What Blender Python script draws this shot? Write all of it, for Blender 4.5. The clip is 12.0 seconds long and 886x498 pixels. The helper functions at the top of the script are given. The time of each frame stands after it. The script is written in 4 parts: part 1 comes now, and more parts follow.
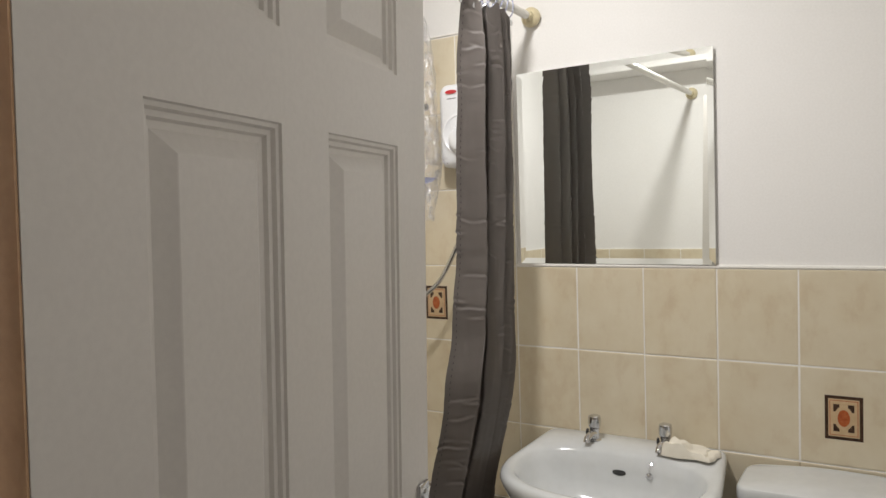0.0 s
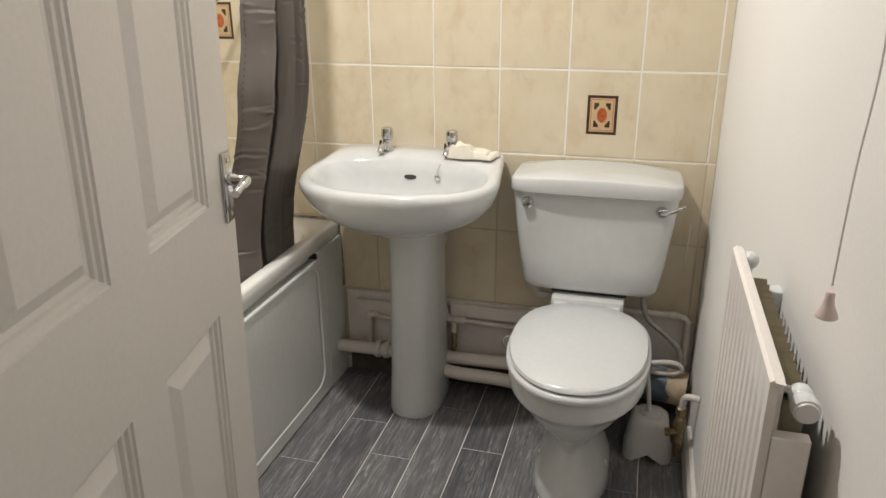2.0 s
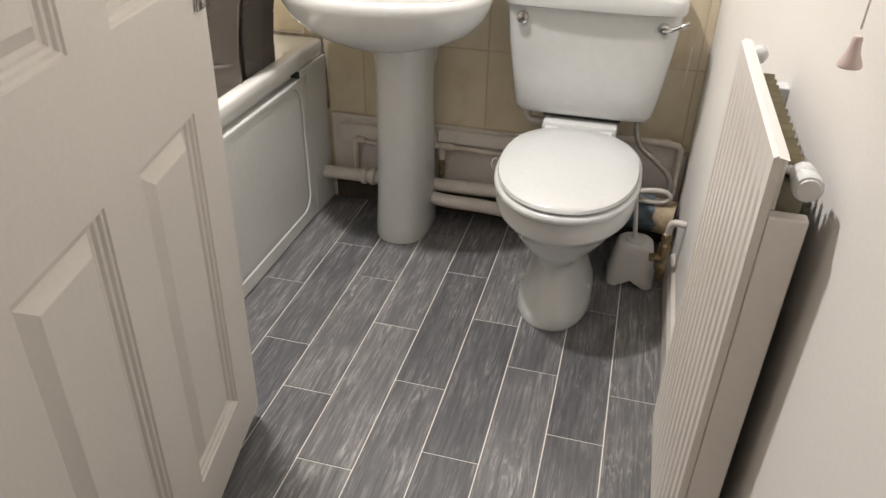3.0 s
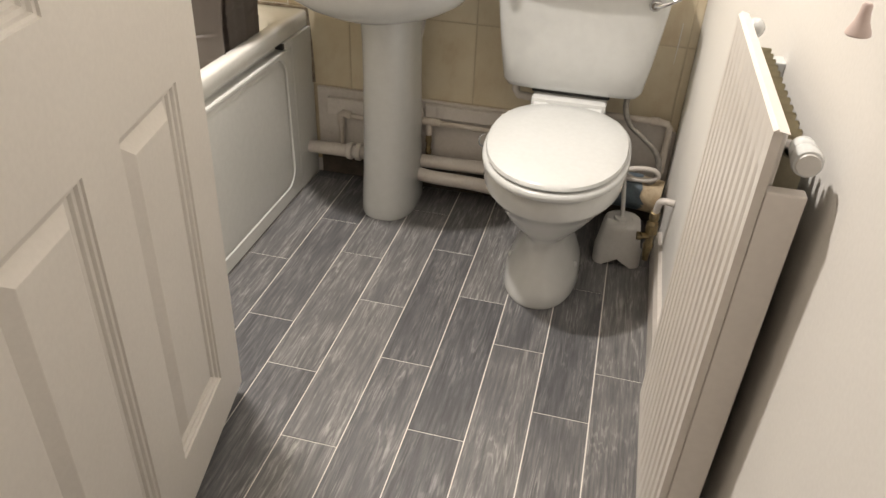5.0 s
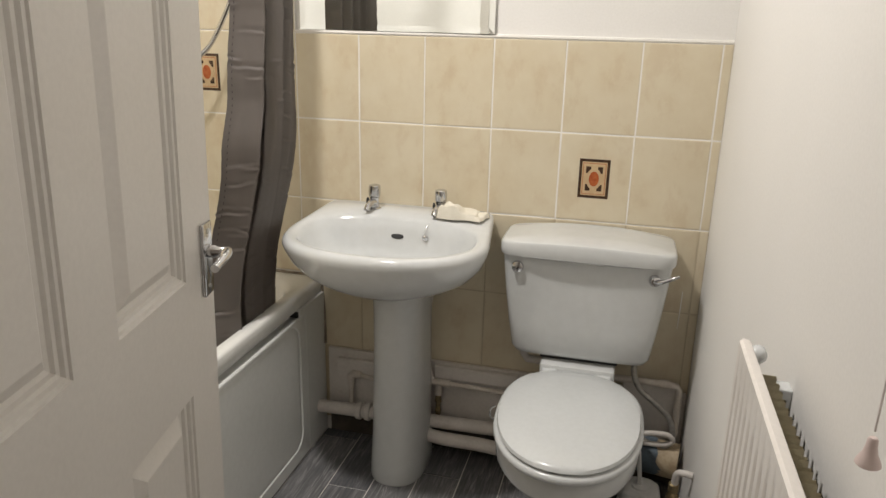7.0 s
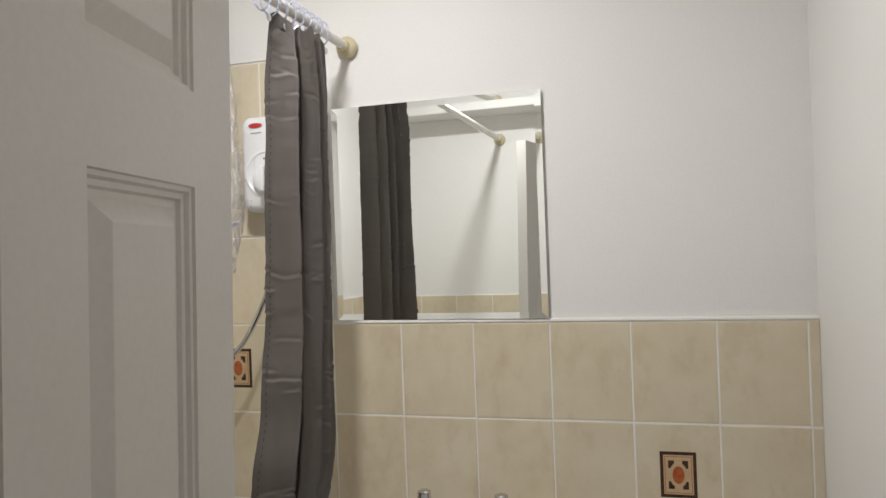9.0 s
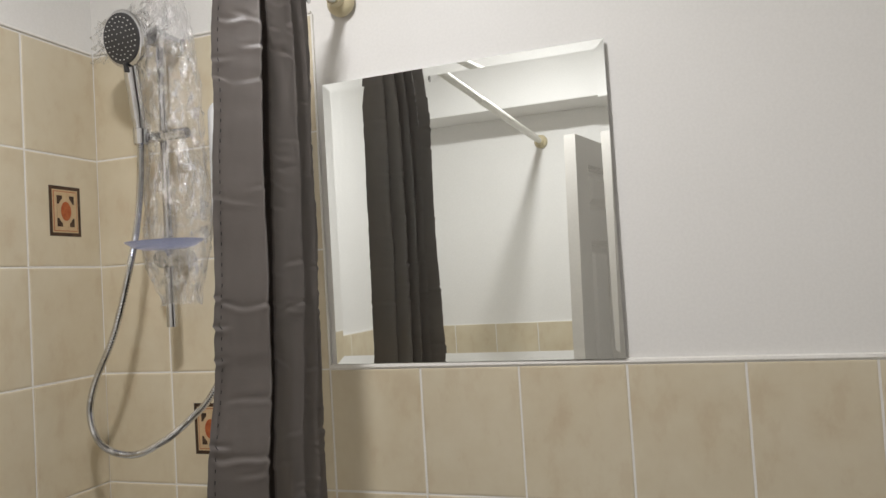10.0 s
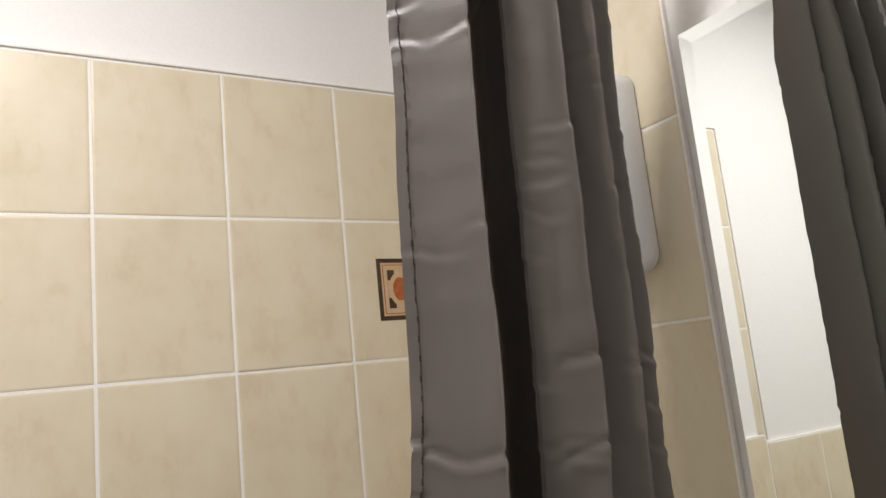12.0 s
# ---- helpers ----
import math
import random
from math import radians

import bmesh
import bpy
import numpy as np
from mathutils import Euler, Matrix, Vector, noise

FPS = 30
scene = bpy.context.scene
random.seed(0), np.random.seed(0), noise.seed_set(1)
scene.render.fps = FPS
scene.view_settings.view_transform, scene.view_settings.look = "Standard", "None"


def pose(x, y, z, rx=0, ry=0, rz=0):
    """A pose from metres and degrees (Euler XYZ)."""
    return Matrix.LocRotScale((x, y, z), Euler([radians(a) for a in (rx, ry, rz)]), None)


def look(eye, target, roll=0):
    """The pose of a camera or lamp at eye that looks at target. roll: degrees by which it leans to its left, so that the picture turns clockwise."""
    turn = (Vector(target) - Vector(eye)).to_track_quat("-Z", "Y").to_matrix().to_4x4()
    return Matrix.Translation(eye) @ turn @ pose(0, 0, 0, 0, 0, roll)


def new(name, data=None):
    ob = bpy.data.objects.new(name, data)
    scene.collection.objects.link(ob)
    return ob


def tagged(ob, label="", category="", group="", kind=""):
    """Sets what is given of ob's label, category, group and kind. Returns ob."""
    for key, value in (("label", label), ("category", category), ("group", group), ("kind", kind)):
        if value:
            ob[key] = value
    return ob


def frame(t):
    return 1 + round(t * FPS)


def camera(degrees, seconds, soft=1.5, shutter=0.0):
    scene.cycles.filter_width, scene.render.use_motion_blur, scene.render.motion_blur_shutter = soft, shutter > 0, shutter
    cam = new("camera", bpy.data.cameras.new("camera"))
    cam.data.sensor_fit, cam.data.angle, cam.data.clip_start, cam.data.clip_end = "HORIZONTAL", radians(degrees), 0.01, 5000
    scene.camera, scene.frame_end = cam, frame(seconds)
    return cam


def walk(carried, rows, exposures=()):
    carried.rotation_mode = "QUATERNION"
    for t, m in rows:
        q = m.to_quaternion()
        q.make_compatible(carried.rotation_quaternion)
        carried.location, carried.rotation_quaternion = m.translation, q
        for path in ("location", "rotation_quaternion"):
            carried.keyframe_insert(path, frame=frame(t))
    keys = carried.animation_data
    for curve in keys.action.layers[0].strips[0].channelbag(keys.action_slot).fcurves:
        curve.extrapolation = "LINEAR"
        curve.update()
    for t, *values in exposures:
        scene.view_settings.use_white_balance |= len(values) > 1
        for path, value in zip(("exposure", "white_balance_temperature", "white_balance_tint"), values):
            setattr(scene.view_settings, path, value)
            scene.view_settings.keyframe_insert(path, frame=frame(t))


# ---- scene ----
cam = camera(62.8, 12.0)
PATH = [
    (0, (0.03, 0.02, 1.495), (-1.025, 1.717, 1.406), -1.8),
    (0.5, (0.003, -0.03, 1.484), (-0.73, 1.827, 1.358), -1.9),
    (1, (0.028, -0.049, 1.435), (-0.562, 1.844, 1.174), -1.6),
    (1.5, (0.05, -0.049, 1.379), (-0.489, 1.815, 0.896), -1.1),
    (2, (0.041, -0.054, 1.328), (-0.463, 1.751, 0.627), -0.4),
    (2.5, (0.04, -0.05, 1.279), (-0.424, 1.678, 0.385), 0.5),
    (3, (0.042, -0.044, 1.237), (-0.382, 1.593, 0.169), 1.1),
    (3.2, (0.042, -0.043, 1.218), (-0.367, 1.558, 0.092), 1.3),
    (4.8, (0.037, -0.04, 1.215), (-0.331, 1.552, 0.062), 2.6),
    (5, (0.033, -0.032, 1.222), (-0.34, 1.585, 0.106), 2.4),
    (5.5, (0.023, -0.007, 1.255), (-0.37, 1.675, 0.247), 2.2),
    (6, (0.016, 0.004, 1.289), (-0.4, 1.752, 0.411), 2.1),
    (6.5, (0.01, 0.011, 1.33), (-0.43, 1.816, 0.589), 1.8),
    (7, (0.006, 0.016, 1.369), (-0.46, 1.868, 0.772), 1.3),
    (7.5, (0.007, 0.021, 1.418), (-0.492, 1.906, 0.971), 0.6),
    (7.7, (0.013, 0.023, 1.433), (-0.504, 1.916, 1.047), 0.2),
    (9.3, (-0.187, 0.342, 1.528), (-0.724, 2.268, 1.568), -2.7),
    (9.6, (-0.244, 0.489, 1.525), (-0.780, 2.416, 1.572), -3.4),
    (9.8, (-0.252, 0.601, 1.520), (-0.838, 2.511, 1.573), -3.7),
    (10, (-0.255, 0.730, 1.505), (-0.902, 2.621, 1.587), -3.5),
    (10.5, (-0.292, 0.949, 1.502), (-1.074, 2.789, 1.566), -3.5),
    (11, (-0.358, 1.195, 1.524), (-1.402, 2.9, 1.589), -3.6),
    (11.5, (-0.403, 1.331, 1.531), (-1.837, 2.718, 1.669), -4.2),
    (12, (-0.412, 1.386, 1.55), (-2.095, 2.413, 1.885), -5.9),
]
walk(cam, [(t, look(eye, target, roll)) for t, eye, target, roll in PATH],
     exposures=[(0.0, -0.52, 6500, 10), (0.5, -0.56, 6500, 10), (1.0, -0.46, 6500, 10), (1.5, -0.14, 6550, 10), (2.0, 0.2, 6700, 10), (2.5, 0.40, 6650, 11),
                (3.0, 0.62, 6700, 12), (5.0, 0.79, 7150, 12), (5.5, 0.64, 7050, 12), (6.0, 0.46, 7000, 11), (6.5, 0.18, 6900, 10), (7.5, -0.20, 6550, 10),
                (9.5, -0.74, 6350, 10), (10.5, -0.74, 6350, 10), (11.0, -0.56, 6400, 11), (11.5, -0.42, 6450, 11), (12.0, -0.54, 6450, 12)])


# ---- world and light ----
world = bpy.data.worlds.new("hall_dark")
scene.world = world
world.use_nodes = True
world.node_tree.nodes["Background"].inputs[0].default_value = (1.0, 0.93, 0.85, 1)
world.node_tree.nodes["Background"].inputs[1].default_value = 0.05

LAMP = (-0.782, 1.19, 2.54)
lamp_data = bpy.data.lights.new("ceiling_bulb", "AREA")
lamp_data.shape, lamp_data.size = "DISK", 0.13
lamp_data.energy = 26.5
lamp_data.color = (1.0, 0.975, 0.955)
bulb = new("ceiling_bulb", lamp_data)
bulb.matrix_world = look(LAMP, (LAMP[0], LAMP[1] + 0.001, 0.0))

# assumed hall ceiling light, unseen behind the camera, added dim and warm
HALL_LAMP = (-0.40, -0.78, 2.59)
hall_data = bpy.data.lights.new("hall_bulb", "AREA")
hall_data.shape, hall_data.size = "DISK", 0.22
hall_data.energy = 1.6
hall_data.color = (1.0, 0.80, 0.64)
hall_bulb = new("hall_bulb", hall_data)
hall_bulb.matrix_world = look(HALL_LAMP, (HALL_LAMP[0], HALL_LAMP[1] + 0.001, 0.0))

# ---- plan ----
YB = 2.10          # face of the tiled back wall
XL = -1.585        # face of the tiled bath-side wall
XR = 0.25          # face of the radiator wall
YF = 0.22          # room face of the door wall
CEIL = 2.63
ZT = 1.33          # top of the half-height tiling
TW, TH = 0.2025, 0.2525
X3 = -0.3825


# ---- materials ----
def tree(name):
    m = bpy.data.materials.new(name)
    m.use_nodes = True
    t = m.node_tree
    return m, t, t.nodes["Principled BSDF"]


def add(t, kind, **kw):
    n = t.nodes.new(kind)
    for k, v in kw.items():
        if k in n.inputs:
            n.inputs[k].default_value = v
    return n


def ramp(t, fac, stops):
    r = t.nodes.new("ShaderNodeValToRGB")
    el = r.color_ramp.elements
    while len(el) < len(stops):
        el.new(0.5)
    for e, (p, c) in zip(el, stops):
        e.position, e.color = p, (*c, 1)
    t.links.new(fac, r.inputs[0])
    return r.outputs[0]


def coords(t, scale=(1, 1, 1), shift=False):
    g = t.nodes.new("ShaderNodeNewGeometry")
    out = g.outputs["Position"]
    if shift:
        info = t.nodes.new("ShaderNodeObjectInfo")
        mul = t.nodes.new("ShaderNodeMath")
        mul.operation = "MULTIPLY"
        mul.inputs[1].default_value = 17.0
        t.links.new(info.outputs["Random"], mul.inputs[0])
        av = t.nodes.new("ShaderNodeVectorMath")
        av.operation = "ADD"
        t.links.new(out, av.inputs[0])
        t.links.new(mul.outputs[0], av.inputs[1])
        out = av.outputs[0]
    sc = t.nodes.new("ShaderNodeVectorMath")
    sc.operation = "MULTIPLY"
    sc.inputs[1].default_value = scale
    t.links.new(out, sc.inputs[0])
    return sc.outputs[0]


def noise_tex(t, vec, scale, detail=4.0, rough=0.55):
    n = add(t, "ShaderNodeTexNoise", Scale=scale, Detail=detail, Roughness=rough)
    t.links.new(vec, n.inputs["Vector"])
    return n.outputs[0]


def mixed(t, fac, a, b, mode="MIX"):
    m = t.nodes.new("ShaderNodeMix")
    m.data_type, m.blend_type = "RGBA", mode
    for sock, v in ((m.inputs[0], fac), (m.inputs[6], a), (m.inputs[7], b)):
        if isinstance(v, (int, float)):
            sock.default_value = v
        elif isinstance(v, tuple):
            sock.default_value = (*v, 1)
        else:
            t.links.new(v, sock)
    return m.outputs[2]


def bumped(t, bsdf, height, strength, dist=0.002):
    b = add(t, "ShaderNodeBump", Strength=strength, Distance=dist)
    t.links.new(height, b.inputs["Height"])
    t.links.new(b.outputs[0], bsdf.inputs["Normal"])


def surface(name, col, col2, big=4.0, fine=60.0, rough=0.5, spread=0.1, metal=0.0, bump=0.1, coat=0.0, grime=0.0):
    """Two-scale mottling between two close colours, with fine relief and uneven gloss."""
    m, t, b = tree(name)
    v = coords(t)
    n1, n2 = noise_tex(t, v, big), noise_tex(t, v, fine, 3)
    c = ramp(t, n1, [(0.32, col), (0.7, col2)])
    c = mixed(t, 0.25, c, ramp(t, n2, [(0.35, tuple(x * 0.9 for x in col2)), (0.65, col)]))
    if grime:
        g = ramp(t, noise_tex(t, v, 9.0, 8, 0.7), [(0.58, (0, 0, 0)), (0.75, (1, 1, 1))])
        gm = t.nodes.new("ShaderNodeMath")
        gm.operation, gm.inputs[1].default_value = "MULTIPLY", grime
        t.links.new(g, gm.inputs[0])
        c = mixed(t, gm.outputs[0], c, (0.16, 0.11, 0.07))
    t.links.new(c, b.inputs["Base Color"])
    r = add(t, "ShaderNodeMapRange")
    r.inputs[3].default_value, r.inputs[4].default_value = rough - spread, rough + spread
    t.links.new(n1, r.inputs[0])
    t.links.new(r.outputs[0], b.inputs["Roughness"])
    b.inputs["Metallic"].default_value = metal
    b.inputs["Coat Weight"].default_value = coat
    b.inputs["Coat Roughness"].default_value = 0.06
    bumped(t, b, n2, bump)
    return m


WALL_PAINT = surface("white_emulsion", (0.84, 0.825, 0.80), (0.815, 0.80, 0.77), 2.5, 180, 0.62, 0.08, bump=0.04)
CEIL_PAINT = surface("ceiling_emulsion", (0.86, 0.85, 0.83), (0.83, 0.82, 0.80), 2.0, 150, 0.7, 0.08, bump=0.1)
DOOR_PAINT = surface("satin_white_paint", (0.74, 0.71, 0.67), (0.71, 0.68, 0.64), 3.0, 120, 0.40, 0.06, bump=0.05)
WOOD_PAINT = surface("old_white_gloss", (0.70, 0.66, 0.62), (0.60, 0.56, 0.52), 6.0, 90, 0.42, 0.1, bump=0.15, grime=0.25)
BROWN_WOOD = surface("bare_brown_wood", (0.58, 0.36, 0.20), (0.48, 0.28, 0.15), 14.0, 120, 0.4, 0.1, bump=0.15)
LOW_GROUT = surface("stained_low_grout", (0.60, 0.52, 0.38), (0.50, 0.42, 0.29), 9.0, 200, 0.8, 0.1, bump=0.3)
GROUT = surface("white_grout", (0.86, 0.84, 0.80), (0.80, 0.77, 0.72), 9.0, 200, 0.8, 0.1, bump=0.4)
CERAMIC = surface("white_vitreous_china", (0.635, 0.650, 0.650), (0.615, 0.630, 0.625), 3.0, 40, 0.13, 0.04, bump=0.015, coat=0.4)
ACRYLIC = surface("white_acrylic", (0.80, 0.80, 0.77), (0.77, 0.77, 0.74), 3.0, 60, 0.2, 0.05, bump=0.03, coat=0.2)
PANEL_PLASTIC = surface("white_bath_panel", (0.74, 0.75, 0.73), (0.70, 0.71, 0.69), 3.0, 60, 0.30, 0.02, bump=0.02)
SEAT_PLASTIC = surface("white_seat_plastic", (0.63, 0.65, 0.655), (0.61, 0.63, 0.63), 4.0, 80, 0.22, 0.05, bump=0.02)
RAD_ENAMEL = surface("white_radiator_enamel", (0.78, 0.74, 0.70), (0.74, 0.70, 0.66), 4.0, 90, 0.35, 0.06, bump=0.05)
FIN_METAL = surface("dusty_cream_fin_metal", (0.62, 0.57, 0.43), (0.50, 0.45, 0.33), 30.0, 200, 0.55, 0.1, bump=0.2)
CHROME = surface("chrome", (0.64, 0.64, 0.65), (0.58, 0.58, 0.59), 20.0, 200, 0.08, 0.04, metal=1.0, bump=0.02)
SATIN_METAL = surface("satin_steel", (0.60, 0.59, 0.57), (0.54, 0.53, 0.51), 20.0, 200, 0.3, 0.06, metal=1.0, bump=0.04)
BRASS = surface("tarnished_brass", (0.40, 0.31, 0.16), (0.16, 0.13, 0.09), 40.0, 200, 0.45, 0.1, metal=0.9, bump=0.3)
PIPE_PLASTIC = surface("painted_white_pipe", (0.68, 0.64, 0.60), (0.58, 0.54, 0.50), 12.0, 120, 0.38, 0.08, bump=0.12, grime=0.3)
COPPER_PAINT = surface("painted_copper_pipe", (0.66, 0.61, 0.55), (0.52, 0.46, 0.40), 25.0, 150, 0.45, 0.1, bump=0.3, grime=0.5)
# black for rubber and small dark parts, also for the shade inside holes
RUBBER_AND_HOLES = surface("black_rubber_and_holes", (0.02, 0.02, 0.02), (0.03, 0.03, 0.03), 20.0, 150, 0.6, 0.1)
GREY_FACE = surface("dark_grey_nozzle_plate", (0.038, 0.038, 0.040), (0.030, 0.030, 0.032), 20.0, 150, 0.4, 0.08)
BRAID = surface("braided_steel_hose", (0.42, 0.40, 0.37), (0.25, 0.24, 0.22), 60.0, 500, 0.4, 0.1, metal=0.8, bump=0.6)
TAPE_BLUE = surface("blue_grey_bandage", (0.12, 0.16, 0.19), (0.07, 0.09, 0.11), 30.0, 200, 0.7, 0.1, bump=0.4)
SOIL_CREAM = surface("stained_cream_pipe", (0.52, 0.43, 0.30), (0.30, 0.21, 0.12), 14.0, 120, 0.6, 0.1, bump=0.4, grime=0.5)
BRUSH_PLASTIC = surface("pale_grey_plastic", (0.66, 0.65, 0.63), (0.60, 0.59, 0.57), 8.0, 90, 0.35, 0.06, bump=0.05)
PINK_PLASTIC = surface("pinkish_plastic", (0.72, 0.60, 0.57), (0.66, 0.54, 0.51), 8.0, 90, 0.35, 0.06, bump=0.05)
CORD_STRING = surface("grey_string", (0.88, 0.83, 0.81), (0.84, 0.78, 0.76), 40.0, 400, 0.8, 0.1, bump=0.1)
RAIL_WHITE = surface("white_rail_enamel", (0.80, 0.78, 0.72), (0.76, 0.74, 0.68), 6.0, 90, 0.3, 0.05, bump=0.03)
FLANGE_CREAM = surface("aged_cream_plastic", (0.66, 0.58, 0.38), (0.58, 0.50, 0.32), 20.0, 120, 0.4, 0.06, bump=0.05)
APPLIANCE = surface("white_abs_plastic", (0.82, 0.83, 0.85), (0.79, 0.80, 0.82), 5.0, 120, 0.3, 0.05, bump=0.03)
RED_INK = surface("red_ink", (0.55, 0.03, 0.03), (0.48, 0.02, 0.03), 30.0, 200, 0.4, 0.05)
GREY_INK = surface("grey_ink", (0.30, 0.30, 0.32), (0.25, 0.25, 0.27), 30.0, 200, 0.5, 0.05)
CLOTH_WHITE = surface("off_white_cloth", (0.80, 0.76, 0.66), (0.74, 0.69, 0.58), 20.0, 500, 0.9, 0.05, bump=0.12)
CARPET = surface("beige_hall_carpet", (0.30, 0.25, 0.20), (0.22, 0.18, 0.14), 30.0, 600, 0.95, 0.04, bump=0.3)
SEALANT = surface("dirty_sealant", (0.42, 0.36, 0.28), (0.12, 0.09, 0.07), 40.0, 200, 0.6, 0.1, bump=0.5)
# dark brown that stands for shade in the gap below the boards
GAP_SHADE = surface("gap_shade_brown", (0.05, 0.04, 0.032), (0.11, 0.09, 0.07), 20.0, 150, 0.9, 0.05, bump=0.5)
INK_BLACK = surface("marbled_black_glaze", (0.025, 0.015, 0.012), (0.10, 0.055, 0.035), 60.0, 300, 0.25, 0.05)
INK_CREAM = surface("cream_glaze", (0.62, 0.46, 0.28), (0.54, 0.38, 0.22), 60.0, 300, 0.25, 0.05)
INK_ORANGE = surface("orange_glaze", (0.50, 0.15, 0.05), (0.34, 0.07, 0.025), 90.0, 300, 0.25, 0.05)

# cream wall tile: cloudy glaze, a little different on every tile
TILE, _t, _b = tree("cream_cloudy_tile")
_v = coords(_t, shift=True)
_c = ramp(_t, noise_tex(_t, _v, 9.0, 5, 0.6), [(0.28, (0.595, 0.495, 0.345)), (0.42, (0.655, 0.570, 0.415)), (0.62, (0.695, 0.620, 0.470))])
_c = mixed(_t, 0.30, _c, ramp(_t, noise_tex(_t, coords(_t, (1.0, 1.0, 0.55), shift=True), 17.0, 6, 0.62), [(0.36, (0.56, 0.44, 0.29)), (0.46, (0.67, 0.59, 0.435)), (0.7, (0.72, 0.65, 0.50))]))
_t.links.new(_c, _b.inputs["Base Color"])
_b.inputs["Roughness"].default_value = 0.36
bumped(_t, _b, noise_tex(_t, _v, 35.0, 3), 0.06)

# grey wood-look vinyl plank, grain along y
PLANK, _t, _b = tree("grey_wood_vinyl")
_grain = noise_tex(_t, coords(_t, (1.0, 0.06, 1.0), shift=True), 120.0, 6, 0.68)
_form = add(_t, "ShaderNodeTexNoise", Scale=1.0, Detail=5.0, Roughness=0.55, Distortion=0.35)
_t.links.new(coords(_t, (13.0, 1.2, 1.0), shift=True), _form.inputs["Vector"])
_many = _t.nodes.new("ShaderNodeMath")
_many.operation, _many.inputs[1].default_value = "MULTIPLY", 120.0
_t.links.new(_form.outputs[0], _many.inputs[0])
_rings = _t.nodes.new("ShaderNodeMath")
_rings.operation = "SINE"
_t.links.new(_many.outputs[0], _rings.inputs[0])
_patch = ramp(_t, noise_tex(_t, coords(_t, (1.0, 0.30, 1.0), shift=True), 19.0, 5, 0.65), [(0.40, (0, 0, 0)), (0.68, (1, 1, 1))])
_c = ramp(_t, _grain, [(0.34, (0.078, 0.079, 0.085)), (0.52, (0.112, 0.113, 0.119)), (0.70, (0.175, 0.173, 0.170))])
_pale = mixed(_t, ramp(_t, _rings.outputs[0], [(0.25, (0.12, 0.12, 0.12)), (0.95, (0.75, 0.75, 0.75))]), (0.115, 0.115, 0.120), (0.36, 0.355, 0.345))
_pale = mixed(_t, 1.0, _pale, ramp(_t, _grain, [(0.36, (0.55, 0.55, 0.55)), (0.62, (1.35, 1.35, 1.35))]), "MULTIPLY")
_c = mixed(_t, mixed(_t, 1.0, _patch, (0.80, 0.80, 0.80), "MULTIPLY"), _c, _pale)
_info = _t.nodes.new("ShaderNodeObjectInfo")
_tone = ramp(_t, _info.outputs["Random"], [(0.0, (0.85, 0.86, 0.89)), (1.0, (1.45, 1.43, 1.40))])
_c = mixed(_t, 1.0, _c, _tone, "MULTIPLY")
_t.links.new(_c, _b.inputs["Base Color"])
_b.inputs["Roughness"].default_value = 0.36
bumped(_t, _b, _grain, 0.15)

# satin shower curtain cloth
CURTAIN, _t, _b = tree("dark_grey_satin_polyester")
_v = coords(_t, (1, 1, 0.3))
_c = ramp(_t, noise_tex(_t, _v, 10.0, 4), [(0.3, (0.188, 0.163, 0.149)), (0.7, (0.226, 0.198, 0.182))])
_t.links.new(_c, _b.inputs["Base Color"])
_b.inputs["Roughness"].default_value = 0.43
_b.inputs["Specular IOR Level"].default_value = 0.85
_b.inputs["Anisotropic"].default_value = 0.3
_wv = add(_t, "ShaderNodeTexNoise", Scale=5.0, Detail=5.0)
_t.links.new(coords(_t, (1.2, 1.2, 3.0)), _wv.inputs["Vector"])
bumped(_t, _b, _wv.outputs[0], 0.15, 0.010)

MIRROR, _t, _b = tree("silvered_mirror")
_b.inputs["Metallic"].default_value = 1.0
_b.inputs["Base Color"].default_value = (0.955, 0.985, 0.97, 1)
_b.inputs["Roughness"].default_value = 0.01

# crinkled clear film: mostly clear, with sharp gloss
FILM = bpy.data.materials.new("clear_polythene")
FILM.use_nodes = True
_t = FILM.node_tree
_t.nodes.remove(_t.nodes["Principled BSDF"])
_tr = _t.nodes.new("ShaderNodeBsdfTransparent")
_tr.inputs[0].default_value = (0.96, 0.96, 0.96, 1)
_gl = add(_t, "ShaderNodeBsdfGlossy", Roughness=0.20)
_mx = _t.nodes.new("ShaderNodeMixShader")
_nz = noise_tex(_t, coords(_t, (1, 1, 0.40)), 95.0, 6, 0.7)
_bp = add(_t, "ShaderNodeBump", Strength=1.0, Distance=0.006)
_t.links.new(_nz, _bp.inputs["Height"])
_t.links.new(_bp.outputs[0], _gl.inputs["Normal"])
_t.links.new(ramp(_t, noise_tex(_t, coords(_t, (1, 1, 0.4)), 60.0, 5, 0.75), [(0.43, (0.05, 0.05, 0.05)), (0.51, (0.20, 0.20, 0.20)), (0.60, (0.85, 0.85, 0.85))]), _mx.inputs[0])
_t.links.new(_tr.outputs[0], _mx.inputs[1])
_t.links.new(_gl.outputs[0], _mx.inputs[2])
_t.links.new(_mx.outputs[0], _t.nodes["Material Output"].inputs[0])

CLEAR_BLUE, _t, _b = tree("clear_blue_plastic")
_b.inputs["Base Color"].default_value = (0.72, 0.76, 0.95, 1)
_b.inputs["Transmission Weight"].default_value = 0.75
_b.inputs["Roughness"].default_value = 0.1

GLOW, _t, _b = tree("lamp_diffuser")
_b.inputs["Base Color"].default_value = (0.85, 0.83, 0.8, 1)
_b.inputs["Emission Color"].default_value = (1.0, 0.92, 0.82, 1)
_b.inputs["Emission Strength"].default_value = 2.5


